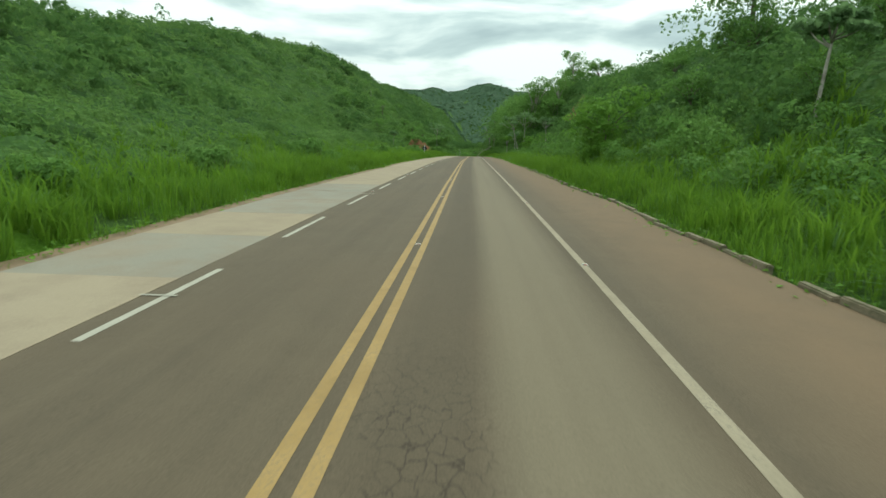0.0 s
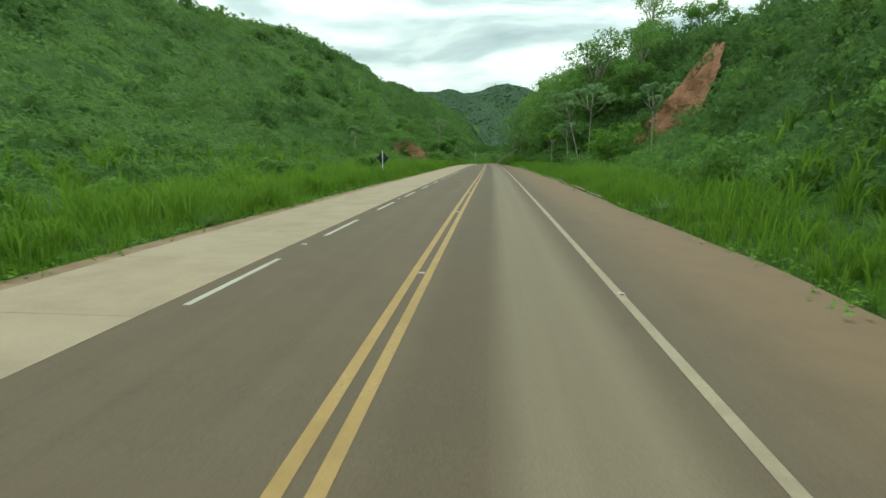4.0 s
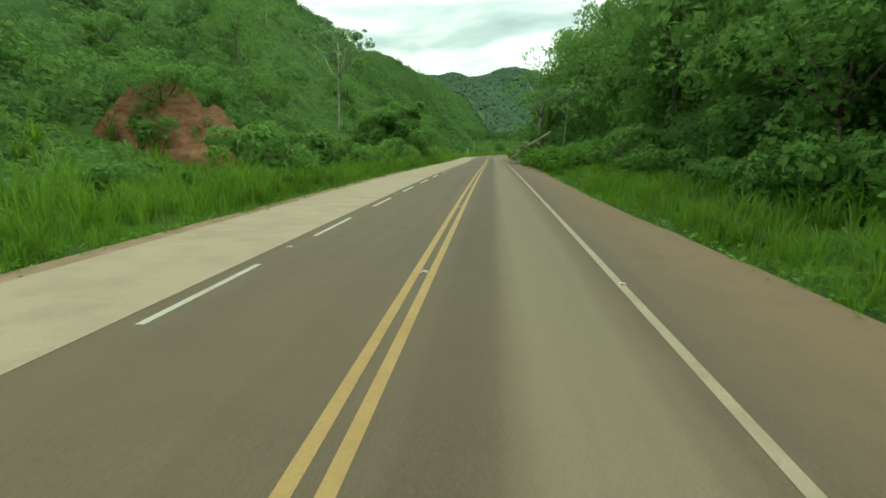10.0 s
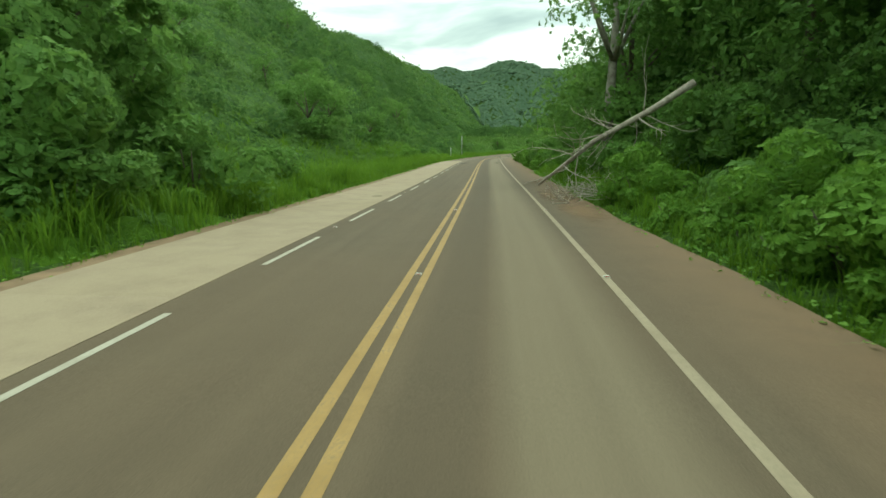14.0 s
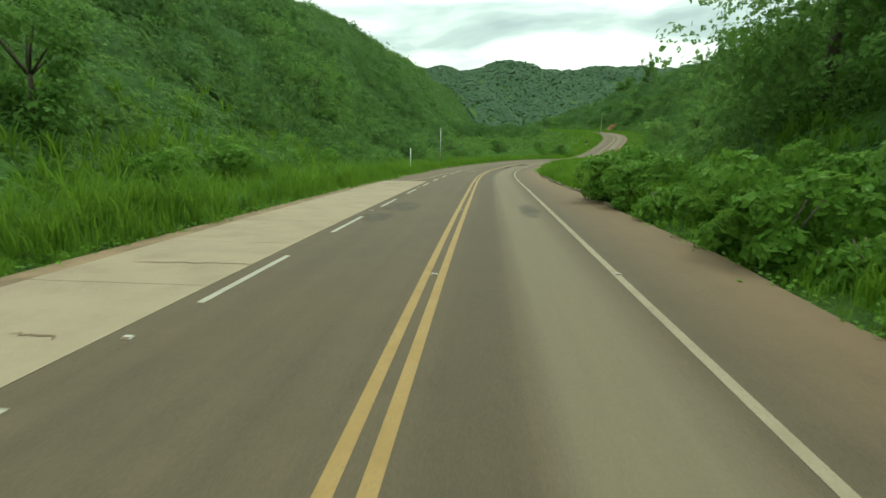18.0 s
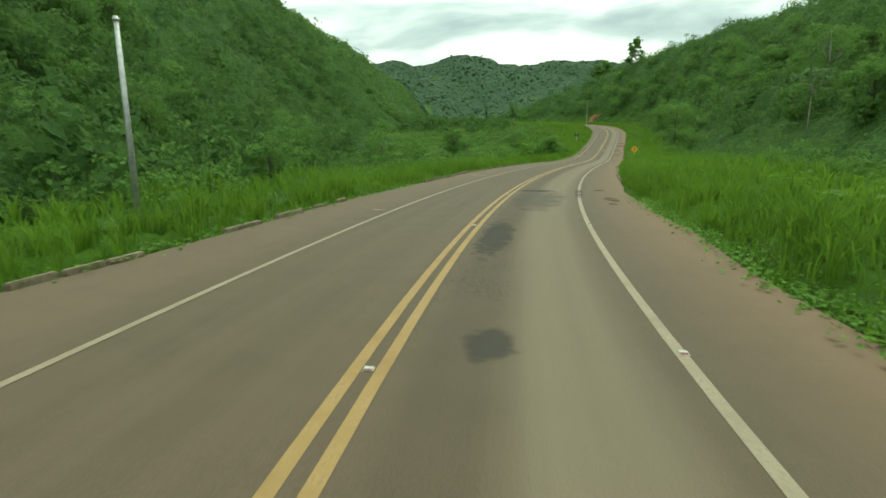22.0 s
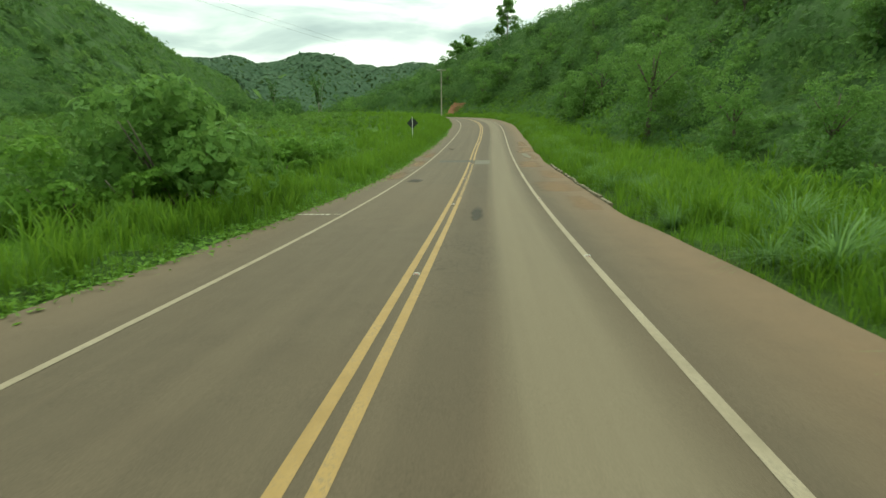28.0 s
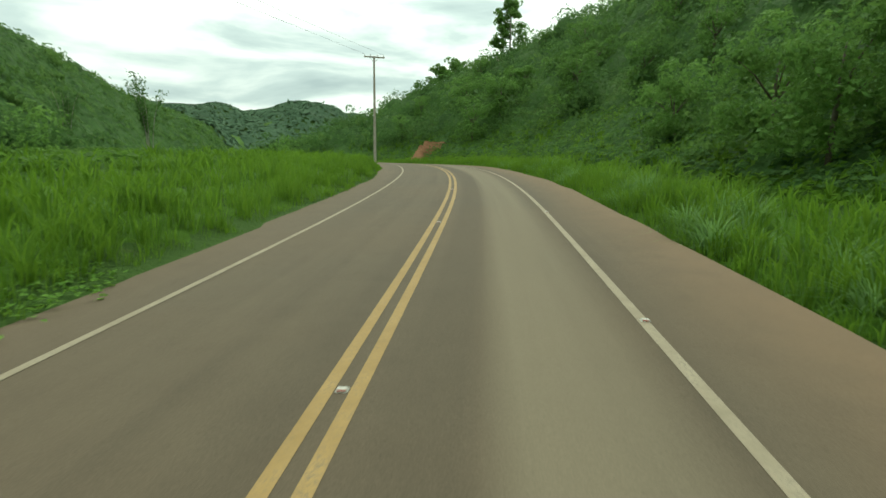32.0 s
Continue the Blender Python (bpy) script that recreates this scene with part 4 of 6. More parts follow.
woods("distant_woods", [(far_places(rng, 900), 4.5, 36, 2.2)], 23, MAT_WOOD_F, "forest on the far ridge, haze mixed into its leaf colour")


# creeping weeds along the edge of the pavement
def creepers(rows, seed):
    rg = np.random.default_rng(seed)
    ps = []
    for s0, s1, edge, side, n in rows:
        s, o = rg.uniform(s0, s1, n), rg.normal(size=n) * 0.35 + 0.25
        p = road_at(s, side * (edge(s) + o))
        p[:, 2] = np.maximum(ground_at(p[:, 0], p[:, 1]), p[:, 2] - 0.1) + rg.uniform(0.03, 0.22, n)
        ps.append(p)
    p = np.concatenate(ps)
    nrm = rg.normal(size=p.shape) * 0.35 + (0, 0, 1)
    v, f = leaf_cards(p, nrm, 0.11, rg, 1.2)
    tagged(new("creeping_weeds", mesh_np("creeping_weeds", v, f, MAT_SHRUB)), "low leafy weeds creeping over the pavement edge", "weeds", kind="stuff")


creepers([(470, 552, edge_left, -1, 7000), (366, 395, edge_right, 1, 2600), (330, 460, edge_left, -1, 3500), (0, 330, edge_left, -1, 6000), (0, 320, edge_right, 1, 6000)], 41)


# ---- concrete lane ----
def rest(s, o, sink=0.0):
    """A pose on the ground at s along and o across, turned with the road."""
    p = road_at(s, o)
    z = float(ground_at(p[0], p[1]))
    return pose(p[0], p[1], z - sink, 0, 0, math.degrees(float(np.interp(s, SS, R_TH))))


def grade(s):
    return math.degrees(math.atan(float(np.interp(s, SS, R_G))))


def mesh_of(bm, name, mat):
    me = bpy.data.meshes.new(name)
    bm.normal_update()
    bm.to_mesh(me)
    bm.free()
    me.materials.append(mat)
    return me


def piece(name, me, m, parent):
    ob = new(name, me)
    ob.parent = parent
    ob.matrix_basis = m
    return ob


v, f, uv = strip(-30, CONCRETE_END + 2.0, -7.9, -3.6, -0.035, 3.0)
tagged(new("road_shoulder", mesh_np("road_shoulder", v, f, MAT_MUD)), "reddish dirt gutter along the concrete lane", "gutter", kind="structure")
lane = tagged(new("concrete_lane"), "pale concrete slab lane, tan and grey slabs", "road", kind="structure")
SLAB = 4.1
slab_tan = mesh_of(box_bm(3.36, SLAB - 0.004, 0.2, 0.0015, (0, 0, -0.1)), "slab", MAT_SLAB)
slab_grey = mesh_of(box_bm(3.36, SLAB - 0.014, 0.2, 0.006, (0, 0, -0.1)), "slab", MAT_SLAB_G)
rnd = random.Random(4)
for n in range(-9, 80):
    s = 12.75 + n * SLAB
    if s + SLAB < 337.0:
        m = road_pose(s + SLAB / 2, -5.50, 0.0, 0, grade(s + 2), 0)
        piece("slab", slab_grey if n in (0, 2, 3, 4, -3) else slab_tan, m, lane)
m = road_pose(338.53, -5.50, 0.008, 0, grade(338), 0)
piece("slab", mesh_of(box_bm(3.36, 3.75, 0.2, 0.004, (0, 0, -0.1)), "slab", MAT_SLAB), m, lane)
# joint cracks and a drain cover in the slabs
for s, o, w, a in ((29.0, -5.6, 2.6, 0), (63.4, -6.3, 1.5, -3), (65.0, -5.5, 0.5, 5), (49.0, -4.3, 0.5, 2), (122.8, -6.4, 0.5, 6), (212.1, -6.6, 1.4, 3), (227.8, -5.8, 2.4, 3), (280.6, -5.6, 2.2, -2), (309.6, -5.0, 2.6, 1), (305.4, -4.7, 0.7, -12), (304.6, -4.9, 0.6, 9)):
    bm = bmesh.new()
    x0, rr = -w / 2, random.Random(int(s))
    top, low = [], []
    for k in range(9):
        y = rr.uniform(-0.07, 0.07)
        t = 0.012 + 0.014 * rr.random() * (1 if 0 < k < 8 else 0)
        top.append(bm.verts.new((x0 + w * k / 8, y + t, 0)))
        low.append(bm.verts.new((x0 + w * k / 8, y - t, 0)))
    for k in range(8):
        bm.faces.new((low[k], low[k + 1], top[k + 1], top[k]))
    piece("crack", mesh_of(bm, "crack", MAT_MUD), road_pose(s, o, 0.012, a, grade(s)), lane)


bm = bmesh.new()
bmesh.ops.create_cone(bm, cap_ends=True, segments=18, radius1=0.30, radius2=0.29, depth=0.02)
piece("drain_cover", mesh_of(bm, "drain_cover", MAT_KERB), road_pose(261.5, -4.6, 0.006, 0, grade(261)), lane)


# ---- markings worn on the asphalt ----
def patch(name, s, o, length, width, mat, seed, h=0.004, label="", turn=0.0):
    """An uneven flat patch lying on the road."""
    bm = bmesh.new()
    mid = bm.verts.new((0, 0, 0))
    n = 26
    ring = [bm.verts.new((1.4 * math.cos(2 * math.pi * k / n), 1.4 * math.sin(2 * math.pi * k / n), 0)) for k in range(n)]
    for k in range(n):
        bm.faces.new((mid, ring[k], ring[(k + 1) % n]))
    ob = piece(name, mesh_of(bm, name, mat), road_pose(s, o, h, turn, grade(s)) @ Matrix.Diagonal((width / 2, length / 2, 1, 1)), road)
    if label:
        ob["label"] = label
    return ob


def squared(name, s, o, length, width, mat, h, label):
    """A patch cut square, its edges a little ragged."""
    bm, rr = bmesh.new(), random.Random(int(s * 10))
    n, ring = 9, []
    for side in range(4):
        for k in range(n):
            u = -1 + 2 * k / n
            x, y = ((u, -1), (1, u), (-u, 1), (-1, -u))[side]
            ring.append(bm.verts.new((x * width / 2 + rr.uniform(-0.05, 0.05), y * length / 2 + rr.uniform(-0.05, 0.05), 0)))
    bm.faces.new(ring)
    ob = piece(name, mesh_of(bm, name, mat), road_pose(s, o, h, rr.uniform(-1.5, 1.5), grade(s)), road)
    ob["label"] = label


MAT_GREY_TAR = mottled("grey_asphalt_patch", (0.112, 0.100, 0.077), (0.138, 0.125, 0.098), 1.5, 0.9, 0.4)
squared("asphalt_patch", 517.3, -1.32, 1.8, 2.9, MAT_PATCH, 0.010, "dark new asphalt patch cut square")
squared("asphalt_patch", 516.4, 0.88, 3.5, 1.22, MAT_GREY_TAR, 0.008, "pale grey square asphalt patch")
patch("asphalt_patch", 530.4, -2.65, 1.9, 0.7, MAT_TAR, 2, 0.004, "dark new asphalt patch", 25)
patch("asphalt_patch", 503.4, -2.9, 1.8, 0.9, MAT_TAR, 3, 0.004, "dark new asphalt patch")
patch("asphalt_patch", 375.3, 1.3, 1.1, 0.7, MAT_TAR, 4, 0.004, "dark new asphalt patch")
patch("asphalt_patch", 398.3, 1.3, 1.1, 2.0, MAT_TAR, 5, 0.009, "dark new asphalt patch")
patch("asphalt_patch", 394.0, 1.7, 9.0, 2.2, MAT_PALE_TAR, 13, 0.006, "long grey asphalt overlay in the travelled lane")
patch("asphalt_patch", 397.4, 3.55, 5.4, 0.42, MAT_PALE_TAR, 14, 0.009, "grey asphalt smear over the edge line")
patch("asphalt_patch", 321.0, -2.6, 3.4, 1.5, MAT_PALE_TAR, 15, 0.004, "grey crazed asphalt patch")
patch("asphalt_patch", 320.6, 2.7, 4.6, 0.8, MAT_PALE_TAR, 16, 0.004, "grey crazed asphalt patch")
patch("asphalt_patch", 317.5, -2.9, 2.4, 1.1, MAT_PALE_TAR, 17, 0.004, "grey crazed asphalt patch")
patch("asphalt_patch", 383.5, 0.85, 6.0, 0.9, MAT_TAR, 18, 0.004, "dark cracked strip of old asphalt")
patch("asphalt_patch", 491.2, 1.0, 3.4, 0.42, MAT_TAR, 6, 0.004, "narrow dark asphalt patch")
patch("pothole", 399.3, 4.6, 0.9, 0.5, MAT_HOLE, 7, 0.004, "shallow pothole in the shoulder", 20)
patch("pothole", 394.3, 5.0, 2.2, 0.55, MAT_HOLE, 8, 0.004, "shallow pothole in the shoulder", 8)
patch("pothole", 392.4, 4.9, 0.8, 0.4, MAT_HOLE, 9, 0.004, "shallow pothole in the shoulder")
patch("pothole", 467.5, 5.0, 4.2, 0.7, MAT_HOLE, 10, 0.004, "shallow pothole in the shoulder", 6)
for k, (s, o, ln, wd) in enumerate(((110.2, -1.5, 2.0, 0.75), (112.8, -1.4, 1.5, 0.65), (115.6, -1.5, 1.5, 0.6), (107.5, -1.6, 1.2, 0.6))):
    patch("dust_patch", s, o, ln, wd, MAT_DUST, 20 + k, 0.004, "red earth dropped on the asphalt")
for k, (s, o, ln, wd) in enumerate(((521.0, 5.2, 8.0, 0.9), (526.5, 4.7, 2.5, 0.8), (506.5, 5.4, 6.0, 1.0), (494.0, 5.2, 5.0, 0.8), (536.0, 5.2, 9.0, 0.8), (262.0, 5.0, 7.0, 1.6), (255.0, 5.0, 5.0, 1.2), (514.0, 4.6, 9.0, 1.4), (529.0, 5.3, 10.0, 1.3), (500.0, 4.9, 9.0, 1.5), (515.0, -4.3, 8.0, 1.0), (506.0, -4.5, 6.0, 0.9), (523.0, -4.4, 7.0, 0.9))):
    patch("silt_patch", s, o, ln * 1.2, wd * 1.3, MAT_SILT, 40 + k, 0.005, "washed-out red silt on the shoulder")
# a pool of muddy water
mw, ntw, bw = material("muddy_water", 0.55, 0.3)
bw.inputs["Base Color"].default_value = (0.072, 0.060, 0.028, 1)
bump(ntw, bw, noise_tex(ntw, 3.0), 0.05)
patch("puddle", 522.5, 4.9, 3.4, 0.40, mw, 60, 0.010, "brown puddle on the shoulder", 4)

# worn arrow and short painted marks
for s, o, ln, wd, a in ((367.1, -2.2, 0.22, 1.0, 4), (367.6, -1.75, 1.0, 0.12, -20), (365.1, -1.78, 0.9, 0.14, -22), (366.9, -2.65, 0.6, 0.1, 10)):
    bm = bmesh.new()
    bmesh.ops.create_grid(bm, x_segments=1, y_segments=1, size=0.5, matrix=Matrix.Diagonal((wd, ln, 1, 1)))
    piece("arrow_mark", mesh_of(bm, "arrow_mark", MAT_DASH), road_pose(s, o, 0.006, a, grade(s)), road)
for s, o, wd in ((428.5, -4.2, 0.62), (60.05, -3.95, 0.7), (27.9, -3.5, 0.9), (11.7, -3.55, 0.6), (43.9, -3.6, 0.5), (491.0, -3.95, 0.35), (363.8, -4.0, 0.4), (388.5, -4.3, 0.5), (510.0, -4.2, 0.5)):
    bm = bmesh.new()
    bmesh.ops.create_grid(bm, x_segments=1, y_segments=1, size=0.5, matrix=Matrix.Diagonal((wd, 0.06, 1, 1)))
    piece("survey_mark", mesh_of(bm, "survey_mark", MAT_DASH), road_pose(s, o, 0.016, 0, grade(s)), road)
# the unreadable painted writing on the shoulder, as bars
for s, o, n in ((412.2, -5.45, 7), (491.0, -5.3, 6)):
    for k in range(n):
        bm = bmesh.new()
        bmesh.ops.create_grid(bm, x_segments=1, y_segments=1, size=0.5, matrix=Matrix.Diagonal((0.15, 0.26 if k % 3 else 0.18, 1, 1)))
        piece("painted_bar", mesh_of(bm, "painted_bar", MAT_DASH), road_pose(s, o + 0.2 * k, 0.006, 0, grade(s)), road)



# ---- road studs ----
def road_stud(m, mat):
    st = new("road_stud")
    bm = box_bm(0.13, 0.10, 0.025, 0.0, (0, 0, 0.0125))
    for vt in bm.verts:
        if vt.co.z > 0.01:
            vt.co.x, vt.co.y = vt.co.x * 0.75, vt.co.y * 0.55
    part("body", bm, mat, st)
    part("reflector", box_bm(0.085, 0.012, 0.012, 0, (0, -0.040, 0.0135)), MAT_RED, st)
    st.matrix_basis = m
    return tagged(st, "small raised white road stud with a reflector", "road stud", group="road studs")


first = None
for s in np.arange(16.3 - 2 * 10.85, 612, 10.85):
    m = road_pose(float(s), float(centre(s)), 0.004, 0, grade(s))
    first = copy_thing(first, m) if first else road_stud(m, MAT_STUD)
for s in np.arange(47.4 - 4 * 10.93, 605, 10.93):
    copy_thing(first, road_pose(float(s), 3.58, 0.008, 0, grade(s)))
for s in np.arange(29.07, 336, 13.82):
    copy_thing(first, road_pose(float(s), -3.50, 0.004, 0, grade(s)))

# ---- kerbs ----
kerb_mesh = mesh_of(box_bm(0.16, 0.96, 0.34, 0.025, (0, 0, 0.0)), "kerb_stone", MAT_KERB)
for side, runs in ((1, ((10, 62), (100, 128), (156, 170), (322, 356), (408, 446), (494, 516))), (-1, ((362, 392), (404, 447)))):
    for a, b in runs:
        kb = tagged(new("kerb"), "broken mossy concrete kerb along the shoulder", "kerb", kind="structure")
        for s in np.arange(a, b, 1.0):
            if rnd.random() < 0.14:
                continue
            o = float(edge_right(s) if side > 0 else edge_left(s)) + 0.02
            piece("kerb_stone", kerb_mesh, road_pose(float(s), side * o, (-0.065 if side > 0 else -0.03) + rnd.uniform(-0.05, 0.03), rnd.uniform(-3, 3), grade(s), rnd.uniform(-7, 7)), kb)


# ---- signs, posts and poles ----
def diamond(name, half, thick, mat, parent, at, label="", grow=0.04):
    bm = box_bm(half * math.sqrt(2), thick, half * math.sqrt(2), 0.0)
    bmesh.ops.bevel(bm, geom=[ed for ed in bm.edges if abs((ed.verts[0].co - ed.verts[1].co).normalized().y) > 0.9], offset=grow, segments=3, affect="EDGES")
    bmesh.ops.rotate(bm, verts=bm.verts, matrix=Matrix.Rotation(radians(45), 3, "Y"))
    bmesh.ops.translate(bm, verts=bm.verts, vec=Vector(at))
    return part(name, bm, mat, parent, label)


def sign_back(s, o, top, half, turn):
    """A diamond sign seen from behind, on a pale square post."""
    sg = new("road_sign")
    m = rest(s, o, 0.1)
    part("post", box_bm(0.075, 0.075, top + 0.1, 0.008, (0, -0.06, (top + 0.1) / 2)), MAT_WHITE, sg, "white-painted post")
    diamond("plate", half, 0.012, MAT_BLACK, sg, (0, 0, top - half * 0.92), "matt black back of a diamond plate")
    for k in (-0.32, 0.32):
        part("bracket", box_bm(0.16, 0.03, 0.05, 0.005, (0, -0.03, top - half * 0.92 + k * half)), MAT_STEEL, sg)
    sg.matrix_basis = m @ pose(0, 0, 0, 0, 0, turn)
    return tagged(sg, "diamond road sign seen from its black back", "road sign", group="diamond signs seen from behind")


sign_back(123.3, -9.7, 2.62, 0.66, -6)
sign_back(540.0, -8.5, 2.90, 0.74, -4)


def curve_sign(s, o, mid, half):
    sg = new("warning_sign")
    m = rest(s, o, 0.1)
    part("post", box_bm(0.08, 0.08, mid + 0.2, 0.008, (0, 0.06, (mid + 0.2) / 2)), MAT_WHITE, sg)
    diamond("plate", half, 0.012, MAT_SIGN, sg, (0, 0, mid), "yellow diamond plate")
    bm = bmesh.new()
    pts = [(-0.06, -0.42), (-0.06, -0.20), (0.10, -0.06), (-0.10, 0.08), (0.06, 0.22), (0.06, 0.34)]
    w = 0.045
    quads = []
    for (x0, z0), (x1, z1) in zip(pts, pts[1:]):
        d = Vector((x1 - x0, 0, z1 - z0)).normalized()
        nn = Vector((d.z, 0, -d.x)) * w
        a, b = Vector((x0, -0.012, z0)) - d * 0.02, Vector((x1, -0.012, z1)) + d * 0.02
        bm.faces.new([bm.verts.new(q) for q in (a - nn, a + nn, b + nn, b - nn)])
        # each stroke of the winding arrow lies a hair in front of the one before
        for q in bm.verts:
            q.co.y -= 0.0004
    bm.faces.new([bm.verts.new(q) for q in (Vector((-0.06, -0.016, 0.32)), Vector((0.18, -0.016, 0.32)), Vector((0.06, -0.016, 0.52)))])
    bmesh.ops.scale(bm, verts=bm.verts, vec=Vector((half * 1.25, 1, half * 1.25)))
    bmesh.ops.translate(bm, verts=bm.verts, vec=Vector((0, 0, mid)))
    part("winding_arrow", bm, MAT_DARK, sg, "black winding arrow")
    sg.matrix_basis = m
    return tagged(sg, "yellow diamond warning sign with a black winding arrow", "road sign")


curve_sign(472.9, 8.1, 2.15, 0.68)


def marker_post(s, o, top):
    mp = new("marker_post")
    part("shaft", tube([(0, 0, -0.2), (0.01, 0, top * 0.5), (0.0, 0, top)], [0.06, 0.06, 0.055], 10), MAT_WHITE, mp)
    part("cap", tube([(0, 0, top), (0, 0, top + 0.04)], [0.064, 0.05], 10), MAT_WHITE, mp)
    mp.matrix_basis = rest(s, o)
    return tagged(mp, "slim white marker post standing in the verge grass", "post")


marker_post(359.3, -8.55, 2.75)


def pole_plain(s, o, top, lean):
    pl = new("pole")
    part("shaft", tube([(0, 0, -0.4), (0, 0, top * 0.5), (0, 0, top)], [0.10, 0.085, 0.065], 10), MAT_STEEL, pl)
    part("collar", tube([(0, 0, top - 0.15), (0, 0, top - 0.05)], [0.09, 0.09], 10), MAT_STEEL, pl)
    pl.matrix_basis = rest(s, o) @ pose(0, 0, 0, 0, lean, 0)
    return tagged(pl, "thin grey pole leaning slightly above the grass", "pole")


pole_plain(383.0, -10.2, 6.1, 0.3)


def utility_pole(s, o, top):
    up = new("utility_pole")
    bm = box_bm(0.30, 0.22, top + 0.6, 0.02, (0, 0, (top + 0.6) / 2 - 0.6))
    for vt in bm.verts:
        k = 1 - 0.45 * max(0, vt.co.z) / top
        vt.co.x, vt.co.y = vt.co.x * k, vt.co.y * k
    part("shaft", bm, MAT_CONC, up, "grey concrete shaft")
    part("crossarm", box_bm(2.1, 0.10, 0.12, 0.012, (0, -0.14, top - 0.12)), MAT_CONC, up)
    for x in (-0.95, -0.35, 0.35, 0.95):
        ins = part("insulator", tube([(x, -0.14, top - 0.06), (x, -0.14, top + 0.03), (x, -0.14, top + 0.06), (x, -0.14, top + 0.14)], [0.03, 0.055, 0.035, 0.05], 8), MAT_WHITE, up)
    part("brace", tube([(-0.5, -0.15, top - 0.15), (0, -0.13, top - 0.65)], [0.02, 0.02], 6), MAT_STEEL, up)
    part("brace", tube([(0.5, -0.15, top - 0.15), (0, -0.13, top - 0.65)], [0.02, 0.02], 6), MAT_STEEL, up)
    up.matrix_basis = rest(s, o) @ pose(0, 0, 0, 0, 0, 4)
    return tagged(up, "grey concrete utility pole with a crossarm and insulators", "utility pole")


pole_b = utility_pole(597.6, -6.12, 11.1)
for x in (-0.95, 0.95):
    a = pole_b.matrix_basis @ Vector((x, -0.14, 11.23))
    b = Vector((-40 + 2 * x, 470, float(ground_at(-40, 470)) + 17))
    mid = [a.lerp(b, k / 10) - Vector((0, 0, 2.6 * (1 - (2 * k / 10 - 1) ** 2))) for k in range(11)]
    w_ob = new("overhead_wire", mesh_of(tube(mid, [0.009] * 11, 5), "overhead_wire", MAT_DARK))
    tagged(w_ob, "thin sagging overhead wire from a utility pole", "wire", group="overhead wires")


# ---- trees ----
def grow(name, crown_mat, trunk_pts, trunk_r, limbs, crown, bark, label, seed, sides=8):
    """A tree: trunk, limbs and a crown of leaves. crown: rows of (centre, radius, height ratio, leaves, leaf size)."""
    rg = np.random.default_rng(seed)
    tr = new(name)
    part("trunk", tube(trunk_pts, trunk_r, sides), bark, tr)
    for pts, rad in limbs:
        part("limb", tube(pts, rad, 6), bark, tr)
    vs, fs, n0 = [], [], 0
    for centre, radius, ratio, leaves, size in crown:
        p, nrm = crown_points(rg, leaves, 6, radius, radius * ratio)
        v, f = leaf_cards(p + np.array(centre), nrm, size, rg, 1.5)
        vs.append(v)
        fs.append(f + n0)
        n0 += len(v)
    part("crown", mesh_np("crown", np.concatenate(vs), np.concatenate(fs), crown_mat), None, tr)
    return tagged(tr, label, "tree")


def broad_tree(seed, h, r, label, mat=None, bark=None, leaves=1700, size=0.25):
    rr = random.Random(seed)
    bend = rr.uniform(-0.5, 0.5)
    trunk = [(0, 0, -0.3), (bend * 0.3, 0.1, h * 0.3), (bend * 0.7, 0.0, h * 0.55), (bend, 0.2, h * 0.8)]
    limbs, crown = [], [((bend * 0.8, 0, h * 0.72), r * 0.85, 0.8, leaves // 3, size)]
    for k in range(5):
        a = 2 * math.pi * (k + rr.random() * 0.6) / 5
        d = r * rr.uniform(0.5, 0.8)
        z = h * rr.uniform(0.55, 0.85)
        tip = (bend + d * math.cos(a), d * math.sin(a), z)
        limbs.append(([(bend * 0.6, 0, h * 0.42), (bend * 0.7 + 0.5 * d * math.cos(a), 0.5 * d * math.sin(a), z * 0.82), tip], [0.09 * h / 9, 0.06 * h / 9, 0.02]))
        crown.append((tip, r * rr.uniform(0.42, 0.62), rr.uniform(0.55, 0.8), leaves * 2 // 15, size))
    for k in range(6):
        a, d = 2 * math.pi * (k + rr.random()) / 6, r * rr.uniform(0.35, 0.75)
        crown.append(((d * math.cos(a), d * math.sin(a), h * rr.uniform(0.14, 0.42)), r * rr.uniform(0.45, 0.6), 0.95, leaves // 6, size * 1.1))
    return grow("tree", mat or MAT_LEAF, trunk, [0.20 * h / 9, 0.16 * h / 9, 0.12 * h / 9, 0.04], limbs, crown, bark or MAT_BARK_D, label, seed)


